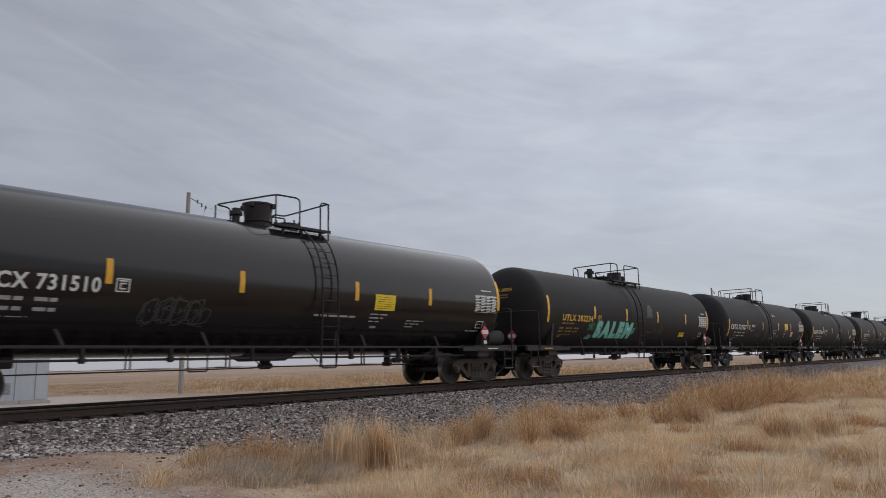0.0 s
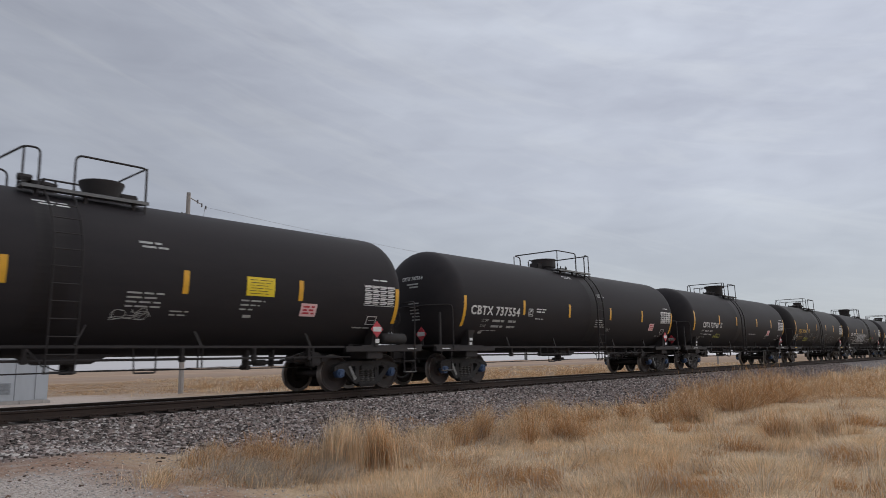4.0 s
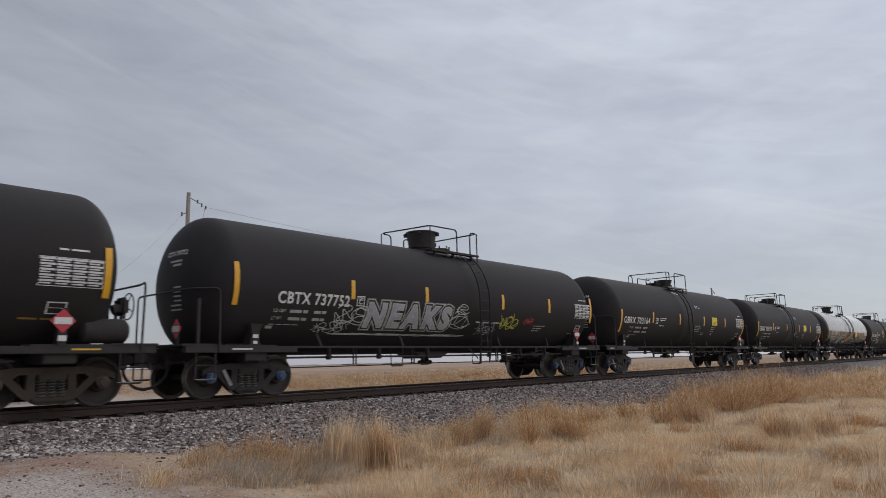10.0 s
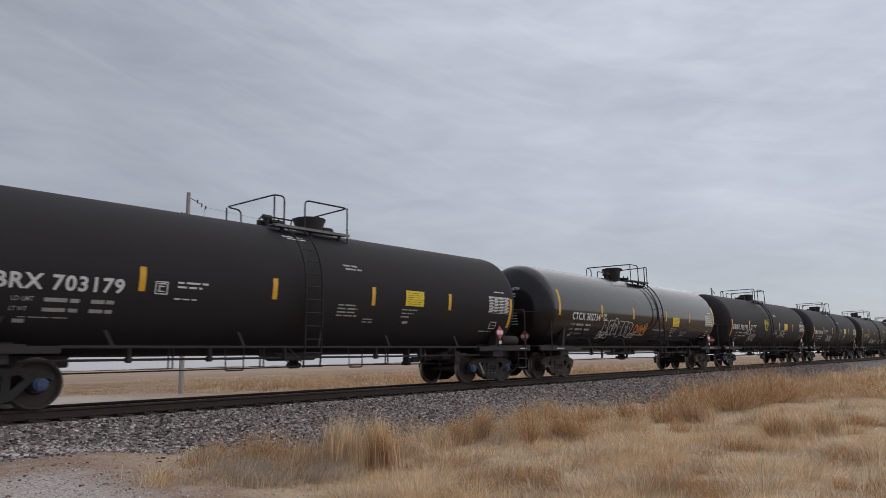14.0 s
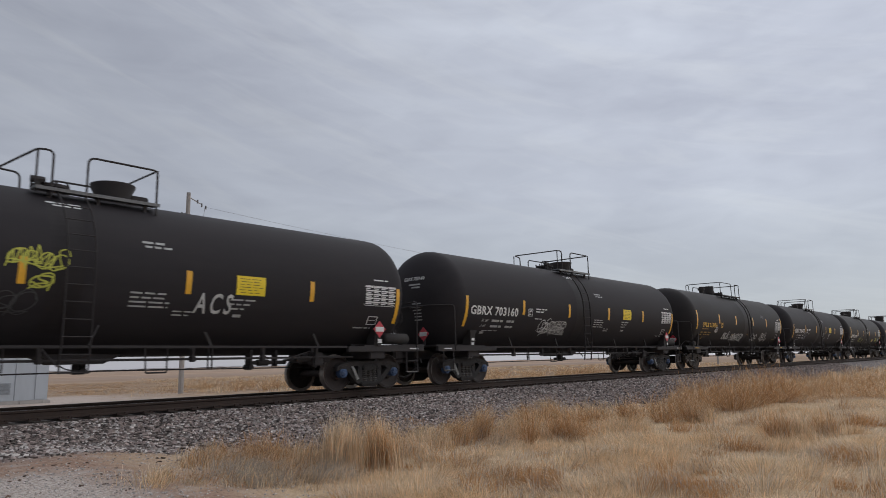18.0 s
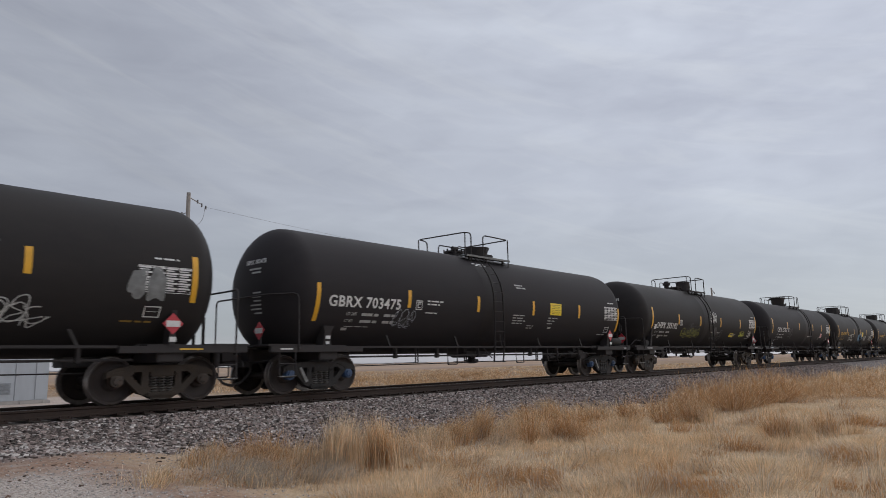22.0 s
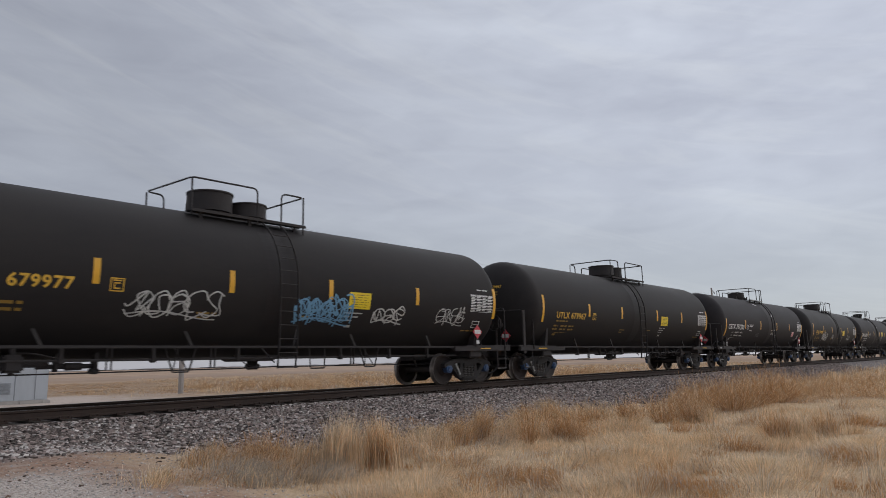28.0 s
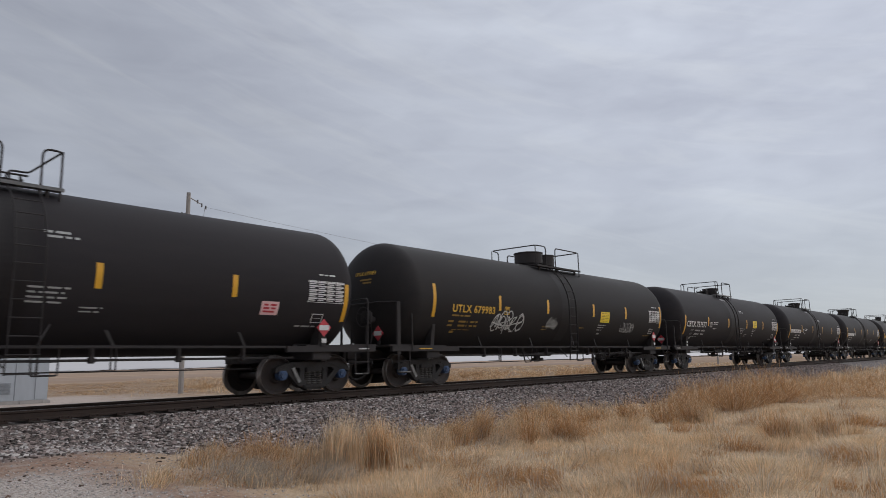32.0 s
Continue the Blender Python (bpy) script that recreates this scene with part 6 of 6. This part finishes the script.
def meadow():
    # a flattened mat with swirls
    for name, n, h0, h1, lean, wind, shares, label in (("flat_grass", 180000, 0.11, 0.30, 0.55, 2.2, (0.34, 0.31, 0.23, 0.12), "flattened mat of dry grass"), ("dry_grass", 90000, 0.07, 0.22, 0.55, 1.0, (0.42, 0.30, 0.10, 0.18), "matted straw-coloured dry grass")):
        r = 4.3 + 62 * gen.random(n) ** 1.9
        ang = np.radians(gen.uniform(1, 74, n))
        x, y = r * np.cos(ang), r * np.sin(ang)
        pat = np.clip(0.5 + 0.4 * np.sin(x * 0.9 + 3 * np.sin(y * 0.7)) + 0.35 * np.sin(x * 2.7 + 2.2 * np.sin(y * 2.9)), 0, 1)
        keep = (gen.random(n) < cover(x, y) * (0.35 + 0.65 * pat)) & (y > 0.5)
        x, y = x[keep], y[keep]
        size = 1 + x / 45
        blades(name, x, y, gen.uniform(h0, h1, len(x)) * (0.55 + 0.7 * pat[keep]) * np.minimum(size, 1.5), lean, 0.0045 * size, gen, ALL_STRAW, label, 0.5, shares=shares, wind=wind)
    # tussocks: blades that lean out from one root and are laid over by the wind
    k = 2300
    r = 4.6 + 56 * gen.random(k) ** 1.7
    ang = np.radians(gen.uniform(2, 73, k))
    cx, cy = r * np.cos(ang), r * np.sin(ang)
    keep = (gen.random(k) < cover(cx, cy)) & (cy > 0.8)
    cx, cy = cx[keep], cy[keep]
    per = 120
    rad = np.repeat(gen.uniform(0.10, 0.30, len(cx)) * (1 + cx / 40), per)
    ox, oy = gen.normal(0, 0.5, (2, len(cx) * per))
    tall = np.repeat(0.10 + 0.34 * gen.random(len(cx)) ** 1.8, per) * gen.uniform(0.5, 1.15, len(rad)) * (1 + np.repeat(cx, per) / 90)
    x, y = np.repeat(cx, per) + ox * rad, np.repeat(cy, per) + oy * rad
    blades("tussocks", x, y, tall, 0.3, 0.0048 * (1 + x / 40), gen, ALL_STRAW, "tussocks of straw-coloured dry grass", 0.6, shares=(0.42, 0.32, 0.10, 0.16), wind=0.8, push=(ox * 0.9, oy * 0.9), mood=np.repeat(gen.normal(0, 0.22, len(cx)), per))
    # scattered tufts behind the line
    k = 1500
    cx = 10 + 130 * gen.random(k) ** 1.4
    cy = 22 + 75 * gen.random(k) ** 1.3
    ok = cx > 19 + (cy - 30) * 0.36
    cx, cy = cx[ok], cy[ok]
    per = 60
    x = np.repeat(cx, per) + gen.normal(0, 0.45, len(cx) * per) * np.repeat(1 + cx / 60, per)
    y = np.repeat(cy, per) + gen.normal(0, 0.45, len(cx) * per)
    tall = np.repeat(gen.uniform(0.10, 0.45, len(cx)), per) * gen.uniform(0.5, 1.0, len(x))
    blades("far_verge_grass", x, y, tall, 0.5, 0.015 * (1 + x / 70), gen, ALL_STRAW, "tufts of dry grass beyond the railway line", shares=(0.4, 0.15, 0.15, 0.30))


    # low brown growth on the open flat
    k = 1300
    cx, cy = 8 + 80 * gen.random(k) ** 1.3, 40 + 50 * gen.random(k)
    ok = cx > 16 - (cy - 50) * 0.35
    cx, cy = cx[ok], cy[ok]
    per = 45
    x, y = np.repeat(cx, per) + gen.normal(0, 1.1, len(cx) * per), np.repeat(cy, per) + gen.normal(0, 0.8, len(cx) * per)
    tall = np.repeat(gen.uniform(0.05, 0.18, len(cx)), per) * gen.uniform(0.4, 1.0, len(x))
    blades("flat_growth", x, y, tall, 1.6, 0.034, gen, [STRAW_BROWN, STRAW, STRAW_GREY, STRAW_RED], "low brown dry growth on the open flat", shares=(0.45, 0.25, 0.20, 0.10), mood=np.repeat(gen.normal(0, 0.2, len(cx)), per))

    # weeds and grass far down the line
    n = 26000
    x = 38 + 150 * gen.random(n) ** 1.5
    y = gen.uniform(-6, 11.0, n)
    keep = gen.random(n) < 0.25 + 0.75 * np.clip((y - 4) / 4, 0, 1)
    x, y = x[keep], y[keep]
    blades("far_weeds", x, y, gen.uniform(0.25, 0.85, len(x)) * (0.6 + 0.4 * np.sin(x * 0.6 + 2 * np.sin(y))), 0.5, 0.010 * (1 + x / 40), gen, ALL_STRAW, "dry weeds and grass along the line in the distance", shares=(0.45, 0.25, 0.10, 0.20))


meadow()


def clump(x, y, rad, height, count, shares, label, lean=0.28, width=0.006, wind=0.25):
    r = rad * np.sqrt(gen.random(count))
    w = gen.uniform(0, 2 * math.pi, count)
    px, py = x + r * np.cos(w), y + r * np.sin(w)
    tall = height * (1 - 0.35 * (r / rad) ** 2) * gen.uniform(0.22, 1.15, count) ** 0.8
    px, py = px + gen.normal(0, 0.2 * rad, count), py + gen.normal(0, 0.2 * rad, count)
    ob = blades("grass_clump", px, py, tall, lean, width, gen, ALL_STRAW, label, 0.3, "grass clump", True, shares, wind)
    ob["group"] = "dry grass clumps"
    return ob


GOLD, RUST, GREY, MIX = (0.42, 0.50, 0.04, 0.04), (0.46, 0.20, 0.04, 0.30), (0.08, 0.26, 0.62, 0.04), (0.42, 0.28, 0.10, 0.20)
# the tall clumps by the toe of the ballast
clump(6.52, 7.86, 0.30, 0.98, 2100, GOLD, "tall straw-coloured bunch of dry grass", 0.21, 0.0048, 0.16)
clump(7.12, 7.64, 0.25, 0.95, 1900, RUST, "tall reddish bunch of dry grass", 0.19, 0.0048, 0.16)
clump(6.50, 7.84, 0.34, 1.05, 170, (0.2, 0.8, 0.0, 0.0), "pale seeded stalks standing in a bunch of dry grass", 0.12, 0.011, 0.1)
clump(7.10, 7.62, 0.28, 1.02, 130, (0.5, 0.4, 0.0, 0.1), "seeded stalks standing in a reddish bunch of grass", 0.12, 0.011, 0.1)
clump(6.15, 8.35, 0.28, 0.62, 900, MIX, "middling bunch of dry grass", 0.22)
clump(5.95, 8.95, 0.42, 0.50, 900, RUST, "low reddish bunch of dry grass", 0.5)
clump(5.15, 9.2, 0.34, 0.42, 900, MIX, "low tangle of dry grass", 0.5)
clump(5.25, 8.25, 0.50, 0.44, 1700, GREY, "low greyish tangle of dead grass", 0.7, wind=1.1)
clump(5.9, 7.55, 0.45, 0.46, 1900, GREY, "low greyish tangle of dead grass", 0.7, wind=1.2)
clump(5.0, 7.6, 0.40, 0.32, 1100, GREY, "low tangle of dead grass", 0.7, wind=1.1)
clump(3.95, 8.15, 0.15, 0.24, 420, MIX, "small tuft of dry grass on gravel", 0.5)
clump(4.75, 9.0, 0.10, 0.18, 160, RUST, "small reddish tuft on the bare verge", 0.5)
for cx, cy, rr, hh, cc, mm in ((8.6, 8.4, 0.35, 0.45, 900, MIX), (9.3, 8.8, 0.45, 0.55, 1300, GOLD), (10.2, 8.9, 0.35, 0.70, 1000, RUST), (11.0, 8.9, 0.26, 0.95, 900, RUST), (11.8, 8.5, 0.5, 0.55, 1500, GOLD), (13.0, 9.1, 0.4, 0.75, 1000, RUST), (14.2, 9.2, 0.4, 0.85, 1000, RUST), (15.2, 8.6, 0.5, 0.7, 1200, MIX), (14.1, 4.0, 0.22, 0.62, 700, RUST), (14.6, 3.8, 0.20, 0.66, 600, GOLD), (15.2, 3.5, 0.25, 0.58, 700, RUST), (17.0, 6.6, 0.3, 0.72, 700, GOLD), (12.4, 7.4, 0.5, 0.42, 1200, MIX), (14.0, 7.4, 0.6, 0.40, 1300, GOLD)):
    clump(cx, cy, rr, hh, cc, mm, "feathery reddish weed clump by the ballast" if mm is RUST else "straw-coloured dry grass clump by the ballast", 0.42, 0.006 * (1 + cx / 40), 0.4)


def weed(x, y, rad, height, count, shares, label):
    """A wispy weed: fine twigs that fan out from one root."""
    w = gen.uniform(0, 2 * math.pi, count)
    r = 0.32 * rad * np.sqrt(gen.random(count))
    px, py = x + r * np.cos(w), y + r * np.sin(w)
    n = count
    z = lift_rows(px, py)
    el = np.arccos(gen.uniform(0.15, 1.0, n))
    reach = gen.uniform(0.35, 1.0, n) ** 0.6
    tip = np.stack([px + rad * reach * np.sin(el) * np.cos(w), py + rad * reach * np.sin(el) * np.sin(w), z + height * reach * np.cos(el) ** 0.8], 1)
    base = np.stack([px, py, z], 1)
    # short side twigs along each stem
    t = gen.uniform(0.35, 1.0, (n, 5, 1))
    p0 = base[:, None] + (tip - base)[:, None] * t
    twig = gen.normal(0, 0.13 * height, (n, 5, 3))
    twig[..., 2] = np.abs(twig[..., 2]) * 1.2
    p0, p2 = p0.reshape(-1, 3), (p0 + twig).reshape(-1, 3)
    p0, p2 = np.concatenate([base, p0]), np.concatenate([tip, p2])
    m = len(p0)
    f = gen.uniform(0, math.pi, m)
    wd = 0.0024 * (1 + math.hypot(x, y - 8) / 22)
    s = np.stack([np.cos(f) * wd, np.sin(f) * wd, np.zeros(m)], 1)
    mid = (p0 + p2) / 2 + gen.normal(0, 0.012, (m, 3))
    v = np.stack([p0 - s, p0 + s, mid + s * 0.8, mid - s * 0.8, p2], 1)
    k = (np.arange(m) * 5)[:, None]
    pick = gen.choice(4, m, p=shares)
    me = strip_mesh("dry_weed", v.reshape(-1, 3), np.array([[0, 1, 2, 3]]) + k, np.array([[3, 2, 4]]) + k, [STRAW, STRAW_PALE, STRAW_BROWN, STRAW_RED], np.concatenate([pick, pick]))
    ob = tagged(new("dry_weed", me), label, "weed", "dry weeds by the ballast")
    return ob


for cx, cy, rr, hh, cc, brown in (
        (10.9, 7.6, 0.24, 0.95, 150, 0.2), (11.9, 7.3, 0.45, 0.80, 330, 0.1), (12.4, 7.7, 0.40, 0.62, 240, 0.2), (15.3, 7.7, 0.32, 0.85, 230, 0.6),
        (14.6, 8.3, 0.35, 0.65, 220, 0.6), (16.7, 7.5, 0.50, 0.85, 300, 0.5), (17.0, 6.8, 0.35, 0.70, 240, 0.1), (18.3, 7.3, 0.60, 1.10, 420, 0.5),
        (19.4, 7.6, 0.70, 1.15, 460, 0.5), (20.3, 7.0, 0.80, 1.15, 480, 0.4), (21.6, 6.9, 0.90, 1.20, 520, 0.5), (22.8, 7.3, 0.90, 1.25, 520, 0.4),
        (24.2, 6.8, 1.00, 1.25, 520, 0.4), (25.4, 7.4, 1.00, 1.10, 460, 0.5),
        (14.2, 4.1, 0.30, 0.66, 130, 0.0), (15.2, 3.6, 0.35, 0.55, 130, 0.1), (6.05, 8.95, 0.42, 0.66, 420, 0.35), (5.55, 9.15, 0.34, 0.50, 260, 0.4), (26.6, 5.6, 1.20, 0.90, 460, 0.6), (28.0, 4.7, 1.30, 0.80, 440, 0.6), (29.0, 7.2, 1.40, 1.05, 460, 0.5),
        (31.5, 6.2, 1.50, 0.90, 440, 0.6), (34.5, 7.2, 1.80, 0.95, 440, 0.5), (39.0, 7.4, 2.00, 0.95, 440, 0.5), (44.0, 7.0, 2.20, 0.95, 420, 0.5), (33.0, 4.2, 1.60, 0.75, 400, 0.5)):
    weed(cx, cy, rr * 1.15, hh if cx < 26 else hh * 0.8, int(cc * (0.68 if cx < 26 else 0.5)), (0.24 - 0.10 * brown, 0.14, 0.06 + 0.34 * brown, 0.56 - 0.24 * brown), "wispy brown dry weed beside the ballast" if brown > 0.35 else "feathery rust-coloured dry weed in the grass")


r3 = random.Random(5)
for k in range(125):
    cx = 18 + 46 * r3.random() ** 1.3
    cy = 26 + 24 * r3.random()
    if cx > 19.5 + (cy - 25) * 0.3:
        weed(cx, cy, r3.uniform(0.5, 1.3), r3.uniform(0.3, 0.95), 130, (0.34, 0.16, 0.30, 0.20), "dry tan weed bush on the flat beyond the railway")

# ---- beyond the line: equipment house, pole line, horizon ----
def signal_house():
    ob = tagged(new("signal_house"), "pale grey sheet-metal railway equipment house on a concrete base", "equipment house")
    ob.matrix_basis = at(12.74, 39.2, 0.0)
    bm = bmesh.new()
    box(bm, -9.1, 0.05, -0.08, 4.0, -0.2, 0.16, 0.02)
    part("base", bm, CONCRETE, ob)
    bm = bmesh.new()
    box(bm, -9.0, 0.0, 0.0, 3.9, 0.16, 4.50, 0.02)
    part("wall", bm, CABINET_PAINT, ob)
    bm = bmesh.new()
    box(bm, -9.2, 0.16, -0.18, 4.1, 4.46, 4.60, 0.03)
    part("roof", bm, CABINET_PAINT, ob)
    bm = bmesh.new()
    box(bm, -9.2, 0.17, -0.21, -0.18, 4.44, 4.52)
    part("gutter", bm, CABINET_DARK, ob)
    for i in range(9):
        x = -0.60 - i * 0.93
        bm = bmesh.new()
        box(bm, x - 0.018, x + 0.018, -0.030, -0.002, 0.20, 4.40, 0.004)
        part("seam", bm, CABINET_SEAM, ob)
    for x0, x1 in ((-3.25, -2.35), (-5.1, -4.2)):
        bm = bmesh.new()
        box(bm, x0, x1, -0.045, -0.002, 0.20, 2.28, 0.01)
        d = part("door", bm, CABINET_PAINT, ob)
        bm = bmesh.new()
        box(bm, x0 + 0.06, x0 + 0.10, -0.10, -0.048, 1.1, 1.3, 0.005)
        part("handle", bm, CABINET_DARK, d)
    for k in range(9):
        bm = bmesh.new()
        box(bm, -2.22, -1.72, -0.035, -0.004, 0.50 + k * 0.065, 0.53 + k * 0.065)
        part("louvre_slat", bm, CABINET_SEAM, ob)
    for x in (-0.05, -1.1, -2.3):
        bm = bmesh.new()
        box(bm, x - 0.22, x + 0.16, -0.16, -0.082, -0.1, 0.12, 0.02)
        part("footing", bm, CONCRETE, ob)


signal_house()


def pole(x, y, h, label):
    ob = tagged(new("utility_pole"), label, "utility pole", "pole line along the railway")
    ob.matrix_basis = at(x, y, 0)
    bm = bmesh.new()
    rod(bm, (0, 0, -0.3), (0, 0, h), 0.165, 16, 0.13)
    part("shaft", bm, POLE_WOOD, ob, smooth=40)
    bm = bmesh.new()
    rod(bm, (0.1, 0, h - 0.32), (0.85, 0.0, h - 0.62), 0.035, 8)
    for k in range(4):
        lathe(bm, [(h - 0.62 + 0.09 * k, 0.05), (h - 0.59 + 0.09 * k, 0.085), (h - 0.56 + 0.09 * k, 0.05)], 10, "Z")
    part("bracket", bm, POLE_WOOD, ob)
    bm = bmesh.new()
    for k, (dx, dz) in enumerate(((0.65, -0.50), (0.95, -0.70), (1.25, -0.82))):
        rod(bm, (dx, 0, h + dz - 0.12), (dx, 0, h + dz + 0.12), 0.055, 8)
    part("insulator", bm, PORCELAIN, ob)
    bm = bmesh.new()
    rod(bm, (-0.16, 0, h - 1.4), (-0.42, 0, h - 1.55), 0.03, 6)
    rod(bm, (-0.42, 0, h - 1.65), (-0.42, 0, h - 1.40), 0.06, 8)
    part("side_insulator", bm, PORCELAIN, ob)
    return ob


pole(21.05, 41.2, 13.1, "weathered wooden utility pole with insulators and wire")
pole(115.0, 41.2, 12.9, "distant wooden utility pole")


def wire(name, a, b, sag, r):
    bm = bmesh.new()
    a, b = Vector(a), Vector(b)
    pts = []
    for k in range(25):
        t = k / 24
        p = a.lerp(b, t)
        p.z -= sag * 4 * t * (1 - t)
        pts.append(p)
    tube(bm, pts, r, 5)
    return tagged(new(name, mesh_of(name, bm, WIRE)), "thin dark overhead wire between utility poles", "wire", "overhead wires")


wire("overhead_wire", (22.3, 41.2, 12.3), (115.0, 41.2, 12.0), 1.2, 0.009)
wire("overhead_wire", (20.6, 41.2, 11.5), (12.4, 40.6, 4.62), 0.9, 0.005)


def jumper():
    bm = bmesh.new()
    tube(bm, rounded([(22.25, 41.2, 12.4), (22.1, 41.15, 11.3), (21.2, 41.1, 10.6)], 0.6), 0.015, 5)
    return tagged(new("jumper_wire", mesh_of("jumper_wire", bm, WIRE)), "slack jumper wire hanging beside the pole", "wire", "overhead wires")


jumper()


def treeline():
    bm = bmesh.new()
    r2 = random.Random(11)
    for i in range(60):
        a = radians(44 + i * 0.9 + r2.uniform(-0.3, 0.3))
        dist = 1500 + r2.uniform(-200, 400)
        h = r2.uniform(1.0, 3.0)
        wd = r2.uniform(25, 70)
        c = Vector((dist * math.cos(a), dist * math.sin(a), 0))
        m = Matrix.Translation(c + Vector((0, 0, h * 0.4))) @ Matrix.Diagonal((wd, wd, h, 1))
        g = bmesh.ops.create_icosphere(bm, subdivisions=2, radius=0.6, matrix=m)
        for v in g["verts"]:
            v.co += Vector((r2.uniform(-1, 1), r2.uniform(-1, 1), r2.uniform(-0.7, 0.7)))
    return tagged(new("far_trees", mesh_of("far_trees", bm, TREES)), "far low line of bare trees on the horizon", "trees", kind="stuff")


treeline()


# ---- movement ----
def travel(t):
    k = min(int(t), 31)
    a, b = TRAVEL[k], TRAVEL[k + 1]
    m0 = (TRAVEL[k + 1] - TRAVEL[max(k - 1, 0)]) / (1 if k == 0 else 2)
    m1 = (TRAVEL[min(k + 2, 32)] - a) / (1 if k == 31 else 2)
    u = t - k
    return (2 * u ** 3 - 3 * u * u + 1) * a + (u ** 3 - 2 * u * u + u) * m0 + (-2 * u ** 3 + 3 * u * u) * b + (u ** 3 - u * u) * m1


def motions():
    for car, x in TRAIN:
        walk(car, [(float(t), at(x - TRAVEL[t], TRACK_Y, RAIL_Z)) for t in range(33)])
    steps = 480
    times = [32.0 * k / steps for k in range(steps + 1)]
    turns = [(t, math.degrees(-travel(t) / WHEEL_R)) for t in times]
    for ws, x in WHEELSETS:
        walk(ws, [(t, pose(x, 0, WHEEL_R, 0, a, 0)) for t, a in turns])


motions()
